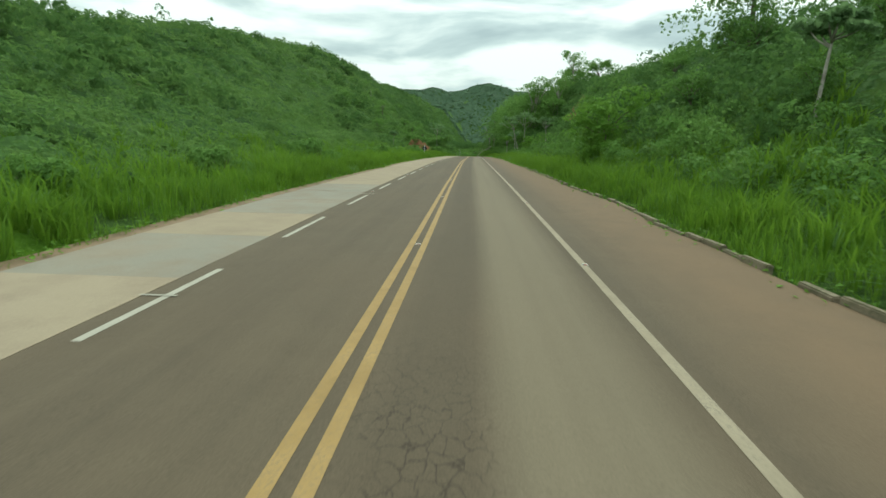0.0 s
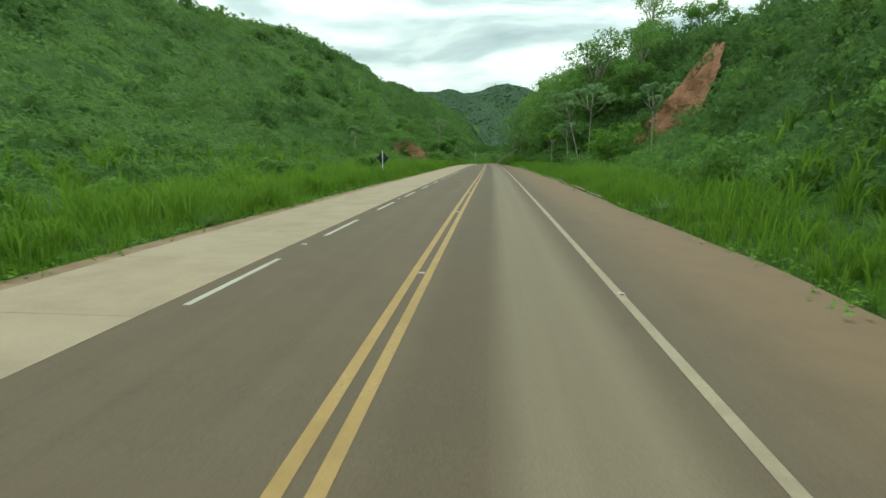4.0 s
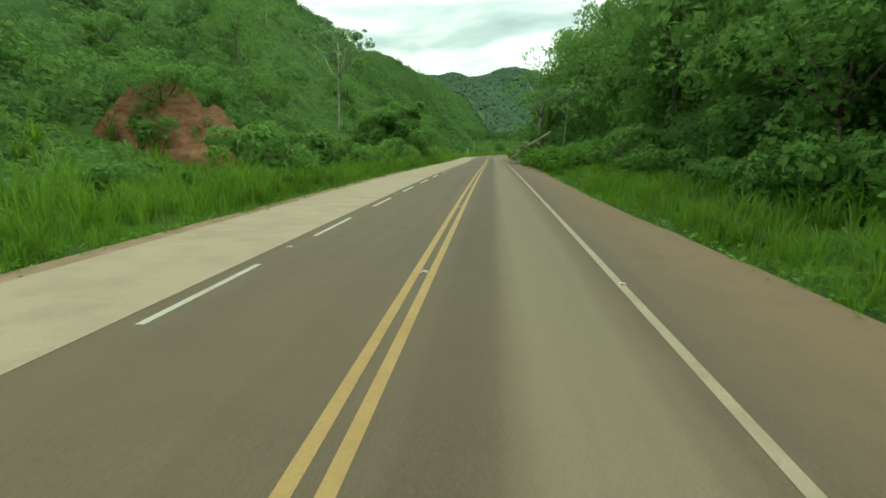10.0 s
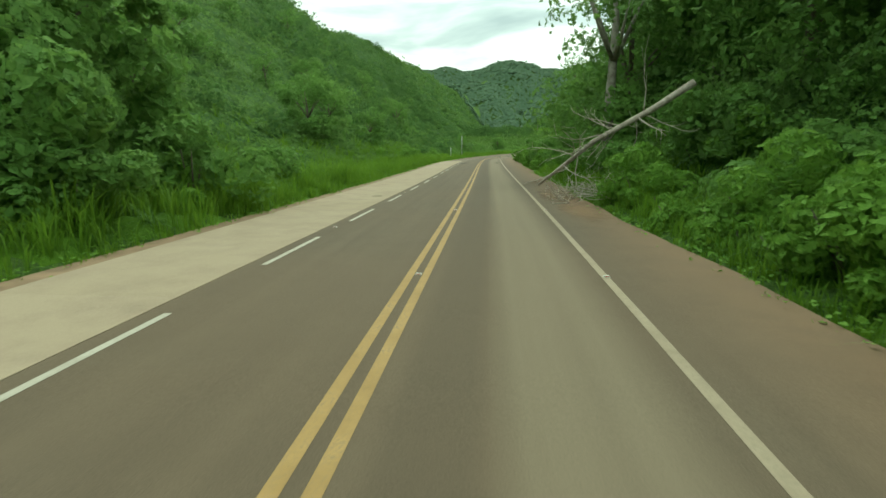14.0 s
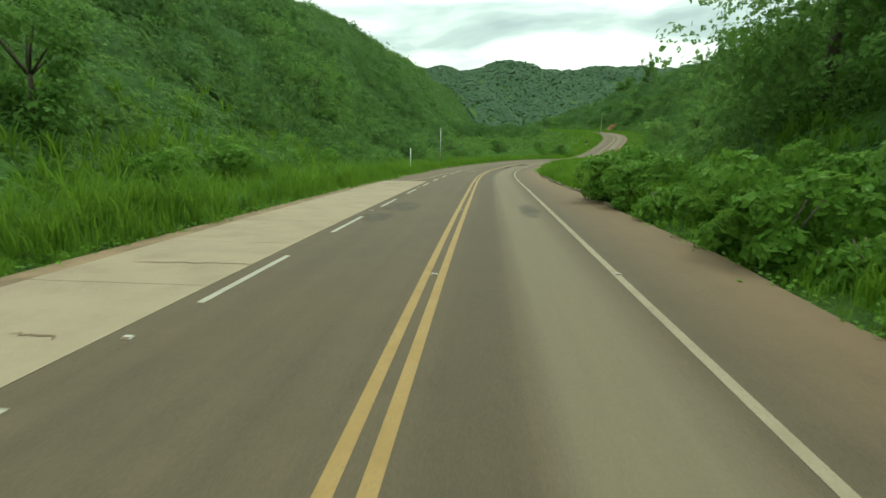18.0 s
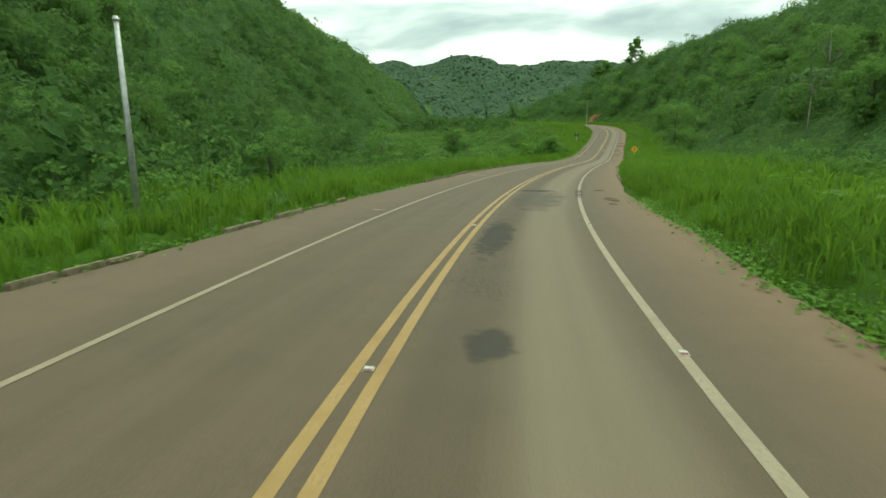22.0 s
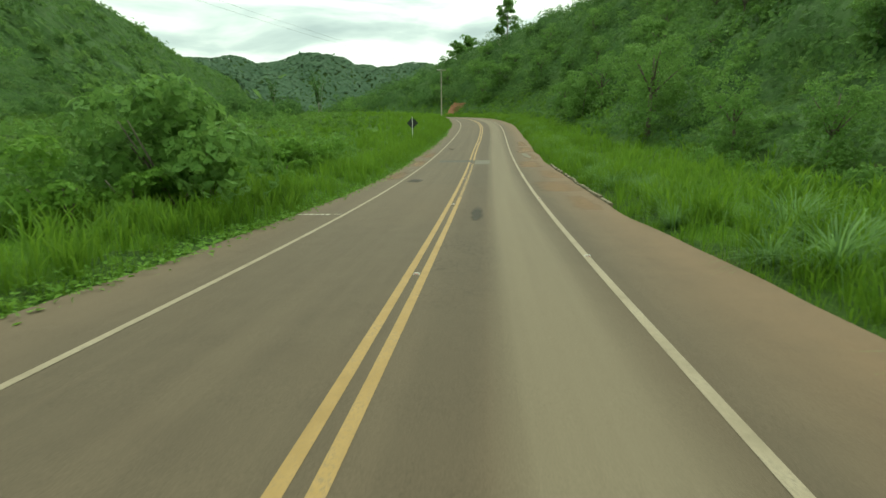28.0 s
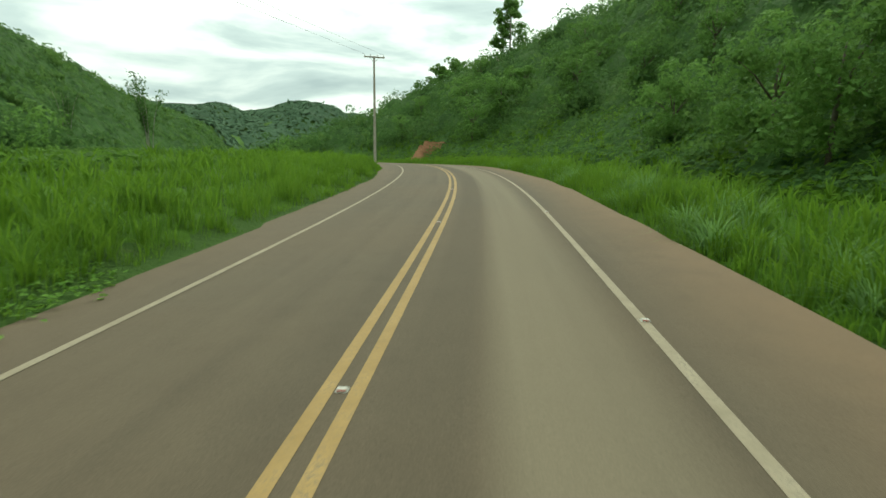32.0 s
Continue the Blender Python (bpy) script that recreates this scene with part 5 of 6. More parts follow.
def cecropia(seed, h, lean, label, mat=None):
    """A slim pale-stemmed tree with a few bare limbs and an umbrella of large leaves."""
    rr = random.Random(seed)
    trunk = [(0, 0, -0.3), (lean * 0.25, 0, h * 0.3), (lean * 0.65, 0, h * 0.65), (lean, 0, h * 0.92)]
    limbs, crown = [], [((lean, 0, h * 0.94), h * 0.12, 0.55, 50, 0.40)]
    for k in range(6):
        a = 2 * math.pi * (k + rr.random() * 0.7) / 6
        d = h * rr.uniform(0.14, 0.24)
        z0, z1 = h * rr.uniform(0.62, 0.80), h * rr.uniform(0.82, 0.98)
        tip = (lean * 0.85 + d * math.cos(a), d * math.sin(a), z1)
        limbs.append(([(lean * z0 / h, 0, z0), (lean * 0.8 + 0.6 * d * math.cos(a), 0.6 * d * math.sin(a), z0 + (z1 - z0) * 0.45), tip], [0.05, 0.04, 0.02]))
        crown.append(((tip[0], tip[1], tip[2] + 0.1), h * rr.uniform(0.08, 0.12), 0.5, 42, 0.40))
    return grow("slender_tree", mat or MAT_PALE, trunk, [0.10, 0.085, 0.07, 0.045], limbs, crown, MAT_BARK, label, seed)


def plant(ob, s, o, turn=0.0, k=1.0):
    ob.matrix_basis = rest(s, o, 0.05) @ pose(0, 0, 0, 0, 0, turn) @ Matrix.Diagonal((k, k, k, 1))
    return ob


def plant_copy(ob, s, o, turn, k):
    c = copy_thing(ob, Matrix.Identity(4))
    return plant(c, s, o, turn, k)


plant(cecropia(31, 8.2, -0.2, "slender pale-barked tree with large dusty leaves"), 130.5, 18.7)
plant(cecropia(32, 11.0, -2.6, "leaning pale-stemmed tree with a thin crown"), 147.4, 13.9)
plant(cecropia(33, 12.0, 0.3, "forked pale-stemmed tree with bare lower limbs"), 147.8, 15.0)
plant(cecropia(34, 7.4, -0.6, "slim pale tree with an umbrella of broad leaves"), 158.0, 13.8)
plant(cecropia(35, 6.0, 0.1, "small upright tree with a bright leafy top", MAT_SHRUB), 162.0, 11.5)
plant(cecropia(36, 5.2, 0.4, "slim pale tree with an umbrella of broad leaves"), 29.5, 17.0)
plant(cecropia(37, 11.0, 0.6, "tall thin pale trunk with a sparse leafy crown"), 246.5, 11.2)
plant(cecropia(38, 5.0, 0.3, "slender pale trunk rising from the scrub"), 162.4, -23.0)
plant(cecropia(39, 13.0, 0.2, "straight pale trunk with a sparse crown"), 217.6, -13.2)
plant(cecropia(41, 9.0, 0.1, "slender pale tree above the meadow grass"), 455.0, 30.0)
plant(cecropia(42, 9.0, 0.1, "slender pale tree above the scrub"), 460.0, -36.0)

tall = plant(broad_tree(51, 13.0, 5.2, "large dark tree reaching over the verge", leaves=2300, size=0.25), 56.0, 27.0)
round_tree = plant(broad_tree(52, 5.4, 3.4, "low spreading tree with layered bright leaves", MAT_SHRUB, leaves=1500, size=0.26), 51.0, 12.8)
lacy = plant(broad_tree(53, 15.0, 4.2, "tall tree with an airy crown against the sky", MAT_LEAF, MAT_BARK, 1700, 0.26), 276.0, 10.6, 40, 1.35)
plant(broad_tree(54, 14.0, 4.4, "tall dark forest tree on the bank", MAT_LEAF, MAT_BARK_D, 1700, 0.25), 279.5, 12.6, 10)
plant(broad_tree(58, 9.5, 4.8, "round dense dark green tree behind the verge", MAT_LEAF, leaves=6500, size=0.32), 251.4, -14.6)
plant_copy(round_tree, 143.5, 17.0, 30, 1.05)
oak = plant(broad_tree(55, 8.5, 4.2, "leafy round tree on the bank beside the road", leaves=2400, size=0.28), 197.0, 15.5)
kinds = [tall, lacy, oak, plant(broad_tree(56, 10.0, 3.8, "leafy forest tree on the bank beside the road"), 176.0, 16.0),
         plant(broad_tree(57, 8.5, 3.4, "leafy forest tree on the bank beside the road"), 190.0, 14.0)]
rr = random.Random(77)
spots = [(s, rr.uniform(18.0, 29.0)) for s in np.arange(168, 345, 4.4)] + [(s, rr.uniform(17, 27)) for s in np.arange(4, 130, 7)]
spots += [(s, rr.uniform(17.0, 19.0)) for s in np.arange(170, 330, 6)]
spots += [(s, -rr.uniform(18, 34)) for s in np.arange(190, 338, 13)] + [(s, -rr.uniform(18, 45)) for s in np.arange(370, 520, 6)]
spots += [(s, rr.uniform(28, 46)) for s in np.arange(370, 560, 8)] + [(s, rr.uniform(27, 40)) for s in np.arange(560, 650, 6)]
spots += [(s, rr.uniform(19.5, 30)) for s in np.arange(164, 200, 4)] + [(s, rr.uniform(28, 42)) for s in np.arange(176, 206, 5)]
spots += [(s, rr.uniform(18, 52)) for s in np.arange(505, 665, 5)] + [(s, rr.uniform(30, 66)) for s in np.arange(366, 505, 9)]
spots += [(s, -rr.uniform(22, 62)) for s in np.arange(205, 345, 13)] + [(s, -rr.uniform(26, 70)) for s in np.arange(352, 500, 10)]
# the tall front of the forest on the cut bank
for s in np.arange(174, 300, 4.6):
    plant_copy((tall, lacy)[rr.randrange(2)], float(s) + rr.uniform(-1.5, 1.5), rr.uniform(17.0, 22.0), rr.uniform(0, 360), rr.uniform(1.1, 1.45))
for s, o in spots:
    k = rr.uniform(0.5, 0.95) if o < 0 or s > 345 or s < 120 else rr.uniform(0.75, 1.15)
    k = rr.uniform(0.35, 0.6) if o > 0 and s < 124 else k
    plant_copy(kinds[rr.randrange(len(kinds))] if k > 0.9 else kinds[2 + rr.randrange(3)], float(s) + rr.uniform(-1.5, 1.5), o, rr.uniform(0, 360), k)


def shrub(seed, r, mat, label, leaves=420, size=0.17):
    rg, rr = np.random.default_rng(seed), random.Random(seed)
    sh = new("shrub")
    for k in range(4):
        a = rr.uniform(0, 6.28)
        part("stem", tube([(0, 0, -0.1), (0.3 * r * math.cos(a), 0.3 * r * math.sin(a), r * 0.5), (0.6 * r * math.cos(a), 0.6 * r * math.sin(a), r)], [0.035, 0.025, 0.01], 5), MAT_BARK_D, sh)
    p, nrm = crown_points(rg, leaves, 8, r, r * 0.8)
    p[:, 2] = np.maximum(p[:, 2] + r * 0.62, 0.05)
    v, f = leaf_cards(p, nrm, size, rg, 1.7)
    part("foliage", mesh_np("foliage", v, f, mat), None, sh)
    return tagged(sh, label, "shrub")


bushes = [plant(shrub(61, 1.3, MAT_SHRUB, "dense bright green shrub at the road edge", 1700, 0.15), 214.0, 8.6), plant(shrub(62, 1.0, MAT_SHRUB, "dense bright green shrub at the road edge", 1500, 0.13), 218.0, 8.0),
          plant(shrub(63, 1.7, MAT_LEAF, "large dark green shrub behind the grass", 2000, 0.18), 222.0, 10.5), plant(shrub(64, 0.7, MAT_SHRUB, "small leafy shrub in the verge", 1100, 0.10), 300.0, 8.0)]
spots = [(s, rr.uniform(11.0, 13.0), 0.8) for s in np.arange(186, 214, 3.6)] + [(s, rr.uniform(7.1, 8.0), 1.0) for s in np.arange(221, 249, 1.3)] + [(s, rr.uniform(8.0, 9.2), 1.0) for s in np.arange(210, 224, 1.6)] + [(s, rr.uniform(9.8, 11.6), 1.2) for s in np.arange(206, 256, 2.2)] + [(s, rr.uniform(7.4, 10), 1.0) for s in np.arange(270, 300, 1.7)] + [(s, rr.uniform(6.9, 8.6), 1.1) for s in np.arange(300, 326, 1.3)] + [(s, rr.uniform(9.5, 12.0), 1.1) for s in np.arange(286, 320, 2.6)]
spots += [(s, -rr.uniform(9.6, 13.5), 1.1) for s in np.arange(214, 268, 2.0)] + [(s, -rr.uniform(9.6, 13.5), 1.1) for s in list(np.arange(188, 214, 2.4)) + list(np.arange(303, 334, 6.0))] + [(s, -rr.uniform(10.5, 16), 0.8) for s in np.arange(20, 190, 7)] + [(s, rr.uniform(8.8, 10.2), 0.85) for s in np.arange(258, 268, 1.3)] + [(s, rr.uniform(11.5, 14.0), 1.4) for s in np.arange(260, 290, 1.7)] + [(s, rr.uniform(7.0, 8.2), 1.15) for s in np.arange(247, 257.5, 1.1)]
spots += [(s, rr.uniform(6.9, 8.3), 1.1) for s in np.arange(322, 329.5, 1.0)]
spots += [(s, -rr.uniform(9.5, 13), 1.3) for s in np.arange(476, 512, 2.4)]
for s, o, k in spots:
    plant_copy(bushes[rr.randrange(4) if abs(o) > 8.4 else (0, 1, 3)[rr.randrange(3)]], float(s) + rr.uniform(-0.8, 0.8), o, rr.uniform(0, 360), k * rr.uniform(0.75, 1.35))


def palm(h, label, seed):
    rr, rg = random.Random(seed), np.random.default_rng(seed)
    pm = new("palm")
    part("trunk", tube([(0, 0, -0.3), (0.1, 0, h * 0.5), (0.2, 0, h)], [0.2, 0.15, 0.13], 8), MAT_BARK, pm)
    for k in range(15):
        a, up = 2 * math.pi * k / 15 + rr.uniform(-0.2, 0.2), rr.uniform(-0.1, 1.0)
        ln = 2.6
        pts = np.array([[0.2 + math.cos(a) * ln * t, math.sin(a) * ln * t, h + up * 2.2 * t - 2.3 * t * t] for t in np.linspace(0, 1, 13)])
        side = np.array([-math.sin(a), math.cos(a), 0])
        vs, fs = [], []
        for q in range(1, 13):
            for sg in (-1, 1):
                w = 0.75 * math.sin(math.pi * (q / 13) ** 0.7) + 0.1
                b0, b1 = pts[q] - (pts[q] - pts[q - 1]) * 0.45, pts[q]
                tip = pts[q] + sg * side * w + (pts[q] - pts[q - 1]) * 0.9 - np.array([0, 0, 0.25 * w])
                n = len(vs)
                vs += [b0, b1, tip]
                fs.append((n, n + 1, n + 2))
        part("frond", mesh_np("frond", np.array(vs), np.array(fs), MAT_LEAF), None, pm)
    return tagged(pm, label, "palm")


def plant_xy(ob, x, y, turn=0.0, k=1.0, sink=0.2):
    ob.matrix_basis = pose(x, y, float(ground_at(x, y)) - sink, 0, 0, turn) @ Matrix.Diagonal((k, k, k, 1))
    return ob


pa = plant_xy(palm(6.0, "small palm on the grassy hillside", 71), -62.0, 300.0)


def layered_tree(h, label, seed, r):
    """A tall ridge-top tree with its foliage in tiers round a straight stem."""
    rr = random.Random(seed)
    limbs, crown = [], []
    for k in range(16):
        z, a = h * (0.30 + 0.042 * k), rr.uniform(0, 6.28)
        d = r * rr.uniform(0.30, 0.75) * (1.15 - 0.05 * k)
        limbs.append(([(0, 0, z - 0.5), (d * math.cos(a), d * math.sin(a), z)], [0.10, 0.03]))
        crown.append(((d * math.cos(a), d * math.sin(a), z + 0.2), r * rr.uniform(0.38, 0.55), 0.6, 220, 0.5))
    crown.append(((0, 0, h * 0.96), r * 0.5, 0.8, 220, 0.5))
    return grow("ridge_tree", MAT_LEAF, [(0, 0, -0.5), (0.2, 0, h * 0.5), (0.1, 0, h)], [0.3, 0.22, 0.08], limbs, crown, MAT_BARK, label, seed)


def top_at(ob, x, y, z_top, h):
    g = float(ground_at(x, y))
    k = max(0.6, (z_top - g) / h)
    return plant_xy(ob, x, y, 0, k)


pb = palm(13.0, "feathery palm on the wooded ridge", 72)
top_at(pb, 118.0, 682.0, 65.0, 14.5)
top_at(copy_thing(pb, Matrix.Identity(4)), 121.0, 668.0, 66.0, 14.5)
top_at(copy_thing(pb, Matrix.Identity(4)), 123.0, 664.0, 64.0, 14.5)
RIDGE = ((94.3, 668.6, 62.5, 16.0, 4.6), (90.0, 709.5, 56.5, 14.0, 4.6), (84.5, 706.0, 53.5, 12.0, 4.2))
for k, (x, y, z, h, r) in enumerate(RIDGE):
    top_at(layered_tree(h, "tall dark tree standing on the ridge against the sky", 81 + k, r), x, y, z, h)


def bamboo(seed, h, n, label):
    """A clump of tall arching culms with leafy side shoots near their tips."""
    rr, rg = random.Random(seed), np.random.default_rng(seed)
    bb = new("bamboo")
    for k in range(n):
        a, hh, bend = rr.uniform(0, 6.28), h * rr.uniform(0.72, 1.0), rr.uniform(1.2, 3.4)
        pts = [(0.35 * math.cos(a) + bend * math.cos(a) * u ** 2.4, 0.35 * math.sin(a) + bend * math.sin(a) * u ** 2.4, hh * (u - 0.10 * u ** 4)) for u in (0, 0.3, 0.55, 0.75, 0.9, 1.0)]
        culm = part("culm", tube(pts, [0.06, 0.055, 0.045, 0.032, 0.02, 0.008], 6), MAT_BARK, bb)
        u = rg.uniform(0.35, 1.0, 150)
        c = np.stack([np.interp(u, (0, 0.3, 0.55, 0.75, 0.9, 1.0), [q[j] for q in pts]) for j in range(3)], -1) + rg.normal(size=(150, 3)) * 0.30
        v, f = leaf_cards(c, rg.normal(size=(150, 3)) + (0, 0, 0.4), 0.22, rg, 2.6)
        part("leaves", mesh_np("leaves", v, f, MAT_WOOD_D), None, culm)
    return tagged(bb, label, "bamboo")


for k, (x, y, top) in enumerate(((22.0, 612.0, 26.0), (10.0, 618.0, 25.0))):
    top_at(bamboo(95 + k, 14.0, 7, "tall arching bamboo clump rising above the meadow"), x, y, top, 13.0)


# dead grey tree on the ridge
def bare_tree(h, seed, label):
    rr = random.Random(seed)
    tr = new("bare_tree")
    part("trunk", tube([(0, 0, -0.3), (0.15, 0, h * 0.5), (0, 0.1, h * 0.75)], [0.16, 0.11, 0.06], 7), MAT_DEAD, tr)
    for k in range(9):
        a, z = rr.uniform(0, 6.28), h * rr.uniform(0.45, 0.75)
        d = h * rr.uniform(0.18, 0.34)
        part("limb", tube([(0.05, 0, z), (0.5 * d * math.cos(a), 0.5 * d * math.sin(a), z + 0.35 * d), (d * math.cos(a), d * math.sin(a), z + d)], [0.05, 0.035, 0.01], 5), MAT_DEAD, tr)
    return tagged(tr, label, "tree")


top_at(bare_tree(8.0, 91, "leafless grey tree on the wooded ridge"), 89.0, 662.3, 46.5, 8.0)


def vine_column(s, o, h, r, lean, seed, label):
    """A stump wrapped in climbing leaves."""
    rg = np.random.default_rng(seed)
    vc = new("vine_stump")
    part("stump", tube([(0, 0, -0.2), (lean * 0.5, 0, h * 0.5), (lean, 0, h * 0.93)], [0.14, 0.12, 0.08], 7), MAT_BARK_D, vc)
    n = 900
    t = rg.uniform(0, 1, n)
    a = rg.uniform(0, 6.28, n)
    rad = r * (0.75 + 0.35 * np.sin(7 * t + seed)) * rg.uniform(0.5, 1.1, n) * np.where(t > 0.93, 0.6, 1)
    p = np.stack([lean * t + rad * np.cos(a), rad * np.sin(a), h * t], -1)
    nr = np.stack([np.cos(a), np.sin(a), 0.5 + 0 * a], -1) + rg.normal(size=(n, 3)) * 0.3
    v, f = leaf_cards(p, nr, 0.17, rg, 1.3)
    part("vine_leaves", mesh_np("vine_leaves", v, f, MAT_LEAF), None, vc)
    vc.matrix_basis = rest(s, o)
    return tagged(vc, label, "stump", group="vine-wrapped stumps")


vine_column(382.2, 19.9, 3.4, 0.42, -0.9, 3, "leaning stump wrapped in dark climbing vines")
vine_column(382.8, 22.5, 4.2, 0.40, 0.1, 4, "upright stump wrapped in dark climbing vines")


# ---- fallen tree and branches on the shoulder ----
def forked(rr, start, d, length, r):
    """Points of a crooked branch and of its twigs."""
    out, pts = [], [Vector(start)]
    d = Vector(d).normalized()
    for k in range(5):
        d = (d + Vector((rr.uniform(-0.3, 0.3), rr.uniform(-0.3, 0.3), rr.uniform(-0.22, 0.26)))).normalized()
        pts.append(pts[-1] + d * length / 5)
        if k >= 1:
            e = (d + Vector((rr.uniform(-1, 1), rr.uniform(-1, 1), rr.uniform(-0.6, 0.8)))).normalized()
            out.append(([pts[-1], pts[-1] + e * length * 0.16, pts[-1] + e * length * 0.28 + Vector((0, 0, rr.uniform(-0.1, 0.15)))], [r * 0.45, r * 0.3, r * 0.1]))
    return pts, [r * (1 - 0.16 * k) for k in range(6)], out


def fallen_tree():
    ft, rr = new("fallen_tree"), random.Random(8)
    base = road_at(261.9, 3.9, 0.55)
    tip = road_at(260.95, 9.2, 4.25)
    end = road_at(260.8, 11.0, 5.45)
    a, b, c = Vector(base), Vector(tip), Vector(end)
    mid = a.lerp(b, 0.5) + Vector((0, 0, 0.35))
    part("trunk", tube([a, a.lerp(mid, 0.5), mid, b, c], [0.05, 0.075, 0.11, 0.15, 0.18], 9), MAT_DEAD, ft)
    part("limb", tube([a + Vector((0.1, 0.9, -0.1)), a.lerp(mid, 0.45) + Vector((0.2, 0.5, 0.0)), mid + Vector((0.1, 0.1, 0.0))], [0.03, 0.06, 0.08], 7), MAT_DEAD, ft)
    for k in range(26):
        t = rr.uniform(0.12, 0.95)
        p = a.lerp(mid, t * 2) if t < 0.5 else mid.lerp(b, t * 2 - 1)
        d = (b - a).normalized() * rr.uniform(-0.9, 0.1) + Vector((rr.uniform(-0.8, 0.8), rr.uniform(-0.8, 0.8), rr.uniform(-0.5, 0.7)))
        pts, rad, tw = forked(rr, p, d, rr.uniform(1.2, 3.2), 0.035)
        br = part("branch", tube(pts, rad, 5), MAT_DEAD, ft)
        for q, (tp, tr_) in enumerate(tw):
            part("twig", tube(tp, tr_, 4), MAT_DEAD, br)
    return tagged(ft, "fallen dead tree leaning from the bank, bleached bare branches", "fallen tree")


fallen_tree()


def branch_pile():
    bp, rr = new("branch_pile"), random.Random(9)
    for k in range(95):
        s, o = rr.uniform(257.2, 262.8), 4.5 + 3.6 * rr.random() ** 0.8
        lift = 0.04 + 0.38 * rr.random() * smooth((o - 4.6) / 1.2)
        p = road_at(s, o, lift)
        turn = rr.choice((0.15, 3.0, 3.3, 6.1, 1.4, 2.2)) + rr.uniform(-0.35, 0.35)
        d = (math.cos(turn), math.sin(turn), rr.uniform(-0.05, 0.6) * (1.6 if k % 4 == 0 else 0.7))
        pts, rad, tw = forked(rr, p, d, rr.uniform(0.9, 2.3), rr.uniform(0.012, 0.030))
        low, edge = float(road_at(s, o)[2]) + 0.03, float(road_at(s, 4.15)[0])
        pts = [Vector((max(q.x, edge), q.y, max(q.z, low))) for q in pts]
        br = part("branch", tube(pts, rad, 6), MAT_DEAD, bp)
        for tp, tr_ in tw[:3]:
            part("twig", tube([Vector((max(q.x, edge), q.y, max(q.z, low))) for q in tp], tr_, 4), MAT_DEAD, br)
    return tagged(bp, "heap of bleached dry branches spilling on to the shoulder", "branches")


branch_pile()


# ---- earth banks ----
def earth_bank(name, pts, height, seed, label, depth=1.2, toward=None):
    """An eroded face of red earth standing proud of the slope. pts: two ends (x, y) of its foot; height: rows of (share along, height)."""
    (x0, y0), (x1, y1) = pts
    n, m = 34, 16
    t, u = np.meshgrid(np.linspace(0, 1, n), np.linspace(0, 1, m), indexing="ij")
    hh = np.interp(t, [h[0] for h in height], [h[1] for h in height]) * (1 + 0.10 * wave(t * 40, t * 11, 1.0, seed))
    dx, dy = x1 - x0, y1 - y0
    ln = math.hypot(dx, dy)
    nx, ny = dy / ln, -dx / ln
    road_x = float(np.interp((y0 + y1) / 2, R_Y, R_X))
    tx, ty = toward or (road_x, (y0 + y1) / 2)
    if (tx - (x0 + x1) / 2) * nx + (ty - (y0 + y1) / 2) * ny < 0:
        nx, ny = -nx, -ny
    back = -(u ** 1.3) * hh * 0.55 + depth * (0.25 * wave(t * ln * 1.1, u * hh * 1.6, 1.0, seed) + 0.15 * wave(t * ln * 3, u * hh * 4, 1.0, seed + 1)) * np.sin(np.pi * np.clip(u * 0.9 + 0.1, 0, 1))
    x, y = x0 + dx * t + nx * back, y0 + dy * t + ny * back
    foot = ground_at(x0 + dx * t, y0 + dy * t) - 0.5
    z = foot + u * (hh + 0.5)
    v = np.stack([x, y, z], -1).reshape(-1, 3)
    i = np.arange(n - 1)[:, None] * m + np.arange(m - 1)
    f = np.stack([i, i + 1, i + m + 1, i + m], -1).reshape(-1, 4)
    ob = new(name, mesh_np(name, v, f, MAT_EARTH))
    return tagged(ob, label, "earth bank", kind="structure")


earth_bank("earth_bank", BANKS[0], [(0, 0.5), (0.1, 3.0), (0.22, 4.3), (0.36, 4.9), (0.5, 4.6), (0.62, 4.4), (0.75, 3.4), (0.86, 3.0), (0.94, 2.0), (1, 0.4)], 1, "eroded orange-red earth bank under the trees", 1.2, (-5.0, 150.0))
earth_bank("earth_bank", BANKS[1], [(0, 2.0), (0.10, 7.0), (0.3, 11.0), (0.5, 10.5), (0.7, 7.0), (0.88, 3.2), (1, 0.4)], 2, "steep raw red earth landslip face", 3.0)
earth_bank("earth_bank", ((10.8, 178.0), (10.4, 182.0)), [(0, 0.4), (0.5, 2.6), (1, 0.4)], 3, "small bare patch of pale earth bank", 0.5)
earth_bank("earth_bank", ((12.6, 206.0), (12.0, 216.0)), [(0, 0.6), (0.5, 4.5), (1, 0.6)], 4, "brown earth showing through the forest bank", 1.0)
earth_bank("earth_bank", ((60.0, 627.0), (69.0, 636.0)), [(0, 0.6), (0.3, 2.6), (0.6, 3.0), (1, 0.6)], 5, "red earth cutting beyond the bend", 0.8, (45.0, 540.0))

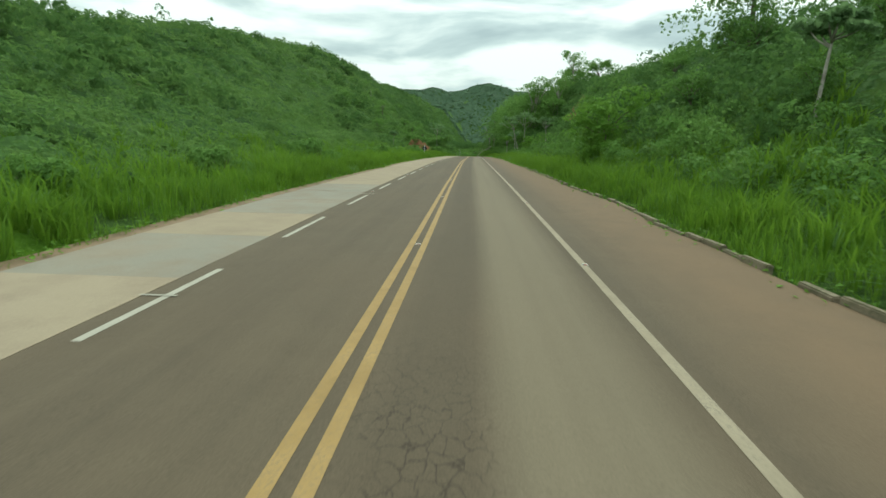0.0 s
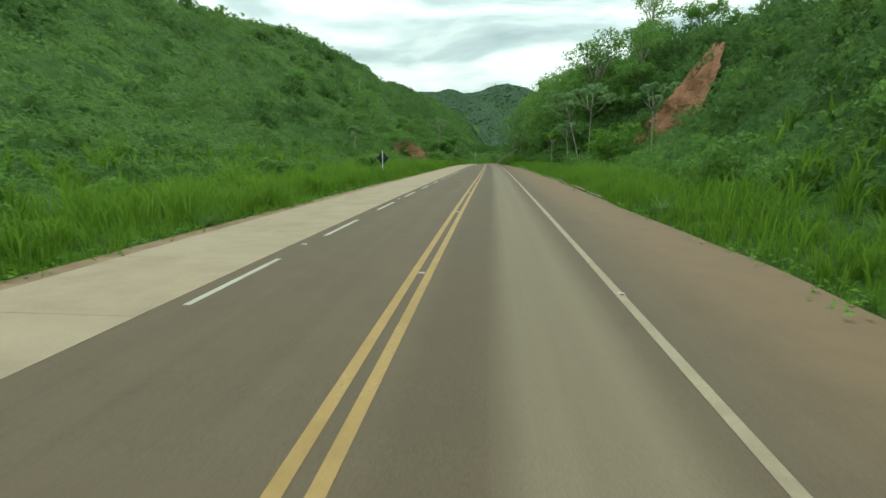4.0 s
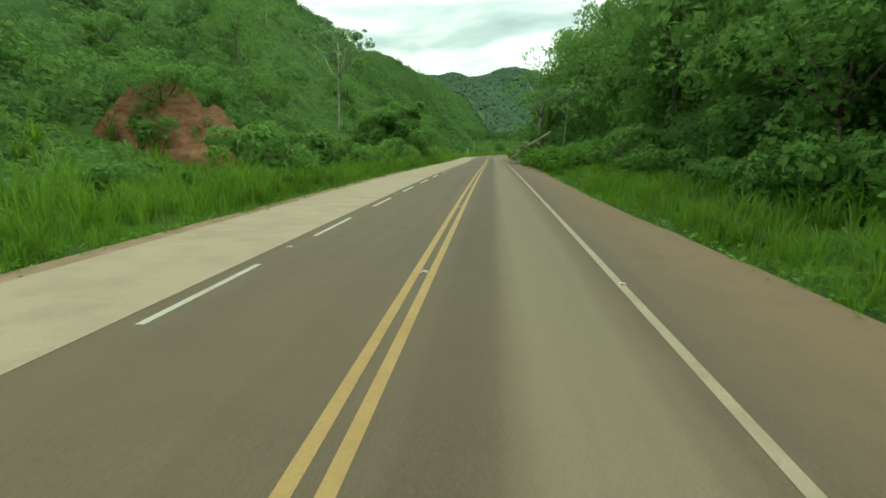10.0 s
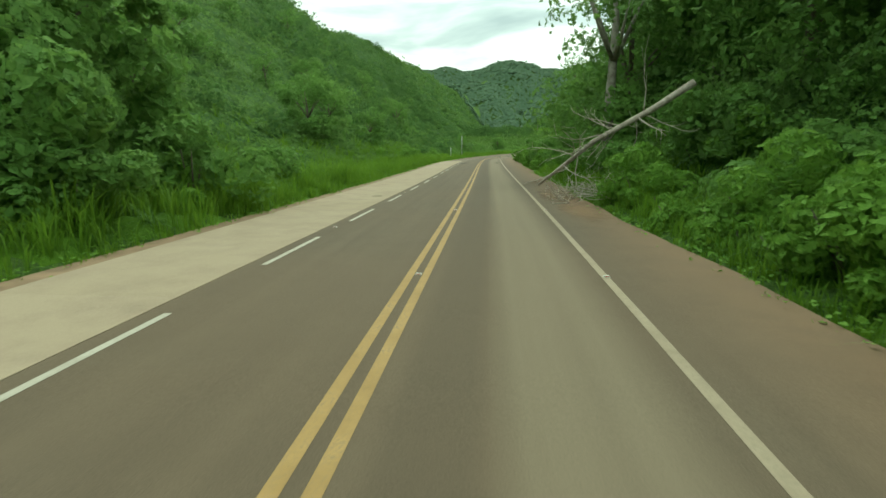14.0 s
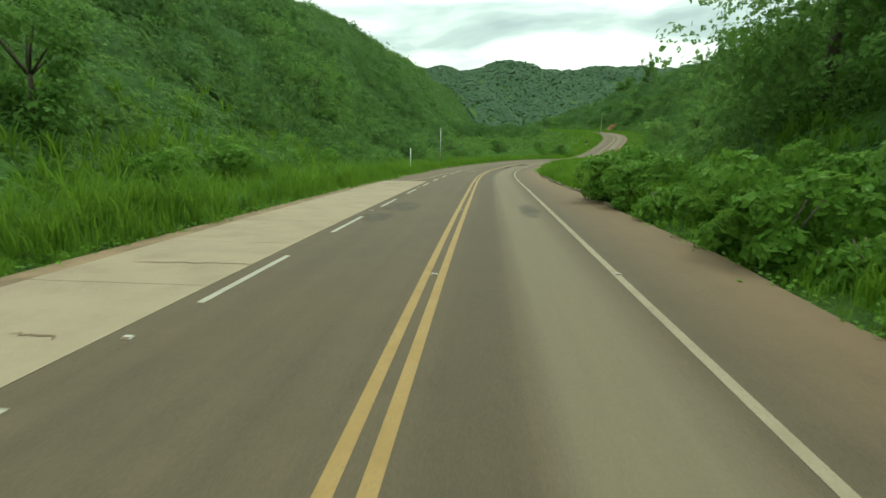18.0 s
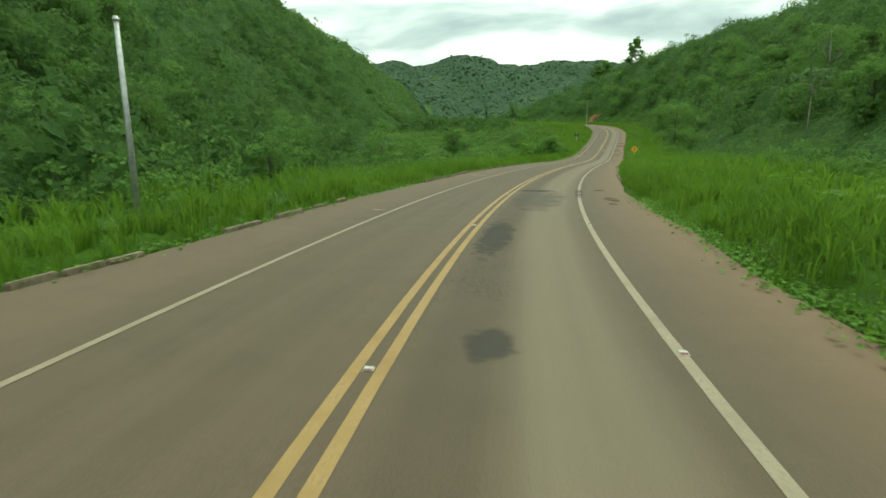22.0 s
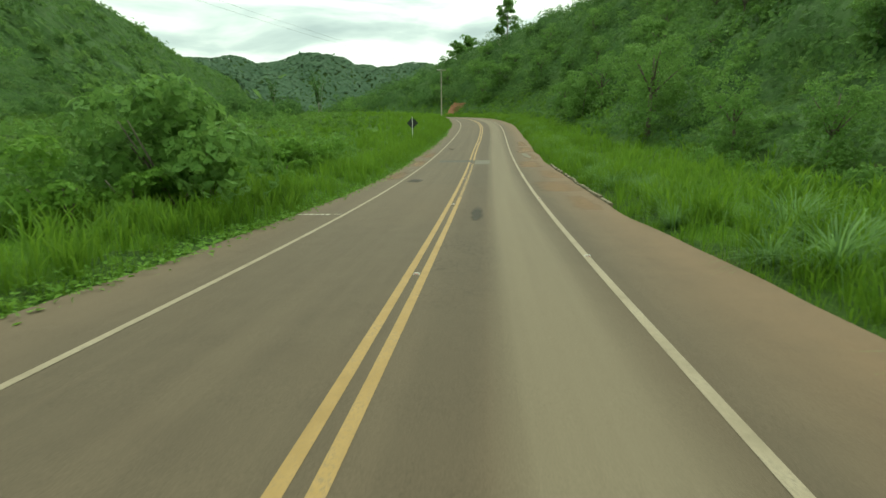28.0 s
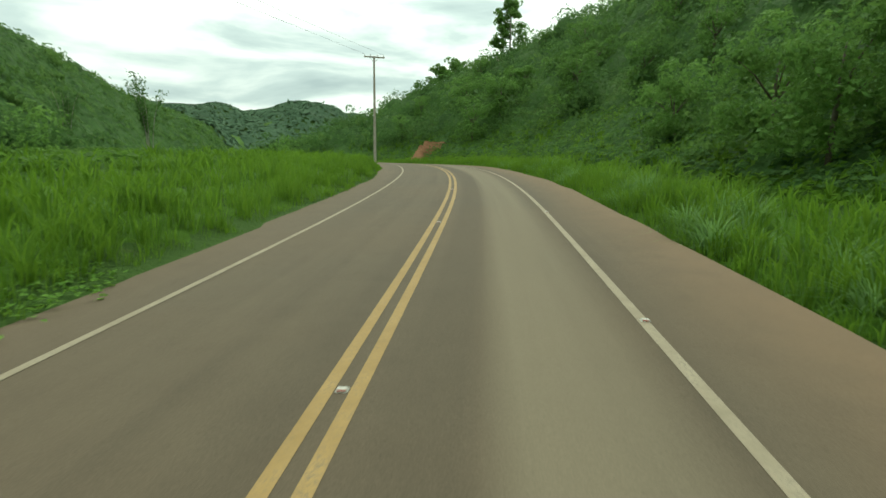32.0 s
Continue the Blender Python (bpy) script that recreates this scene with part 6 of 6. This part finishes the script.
# ---- fence behind the verge ----
fence = new("fence")
for s in np.arange(146, 172, 2.6):
    pm_ = rest(float(s), 12.4)
    ob = part("post", tube([(0, 0, -0.2), (rnd.uniform(-0.05, 0.05), 0.02, 0.45), (rnd.uniform(-0.08, 0.08), 0, 0.85)], [0.06, 0.055, 0.05], 7), MAT_DEAD, fence)
    ob.matrix_basis = pm_
tagged(fence, "rough weathered wooden fence posts behind tall grass", "fence")


# ---- arching grass clumps at the road edge ----
def grass_clump(seed, h, n):
    rg = np.random.default_rng(seed)
    az, ln, up = rg.uniform(0, 6.28, n), h * rg.uniform(0.6, 1.2, n), rg.uniform(0.5, 1.25, n)
    d = np.stack([np.cos(az), np.sin(az), 0 * az], -1)
    w = np.stack([-np.sin(az), np.cos(az), 0 * az], -1) * 0.015
    base = d * rg.uniform(0, 0.15, (n, 1))
    rows = []
    for t in (0, 0.35, 0.7, 1.0):
        c = base + d * (ln * t * np.cos(up))[:, None] * (0.6 + 0.6 * t)
        c[:, 2] += ln * (np.sin(up) * t * 1.25 - 0.62 * t * t)
        rows.append(c - w * (1.05 - t))
        rows.append(c + w * (1.05 - t))
    v = np.stack(rows, 1).reshape(-1, 3)
    i = np.arange(n)[:, None] * 8
    f = np.concatenate([i + (0, 1, 3, 2), i + (2, 3, 5, 4), i + (4, 5, 7, 6)], 0)
    ob = new("grass_clump", mesh_np("grass_clump", v, f, MAT_CLUMP))
    return tagged(ob, "arching clump of pale green broad-bladed grass", "grass clump", group="grass clumps along the verge")


MAT_CLUMP = foliage("broad_grass", (0.082, 0.170, 0.042), (0.136, 0.256, 0.068), (0.210, 0.338, 0.112), 0.4, 0.3, 0.55, 0.4)
clumps = [plant(grass_clump(k, h, 150), s, o) for k, h, s, o in ((1, 1.3, 114.5, 8.5), (2, 1.0, 166.0, 8.0), (3, 1.5, 168.5, 8.6))]
for s, o in [(s, rr.uniform(6.9, 11.5)) for s in np.arange(158, 252, 0.8)] + [(s, rr.uniform(7.8, 12)) for s in np.arange(4, 155, 4)] + [(s, rr.uniform(7, 10)) for s in np.arange(470, 600, 1.2)] + [(s, -rr.uniform(8.3, 12)) for s in np.arange(4, 600, 7)]:
    c = copy_thing(clumps[rr.randrange(3)], Matrix.Identity(4))
    plant(c, float(s), o, rr.uniform(0, 360), rr.uniform(1.0, 1.6) if s > 470 and o > 0 else rr.uniform(0.7, 1.25))
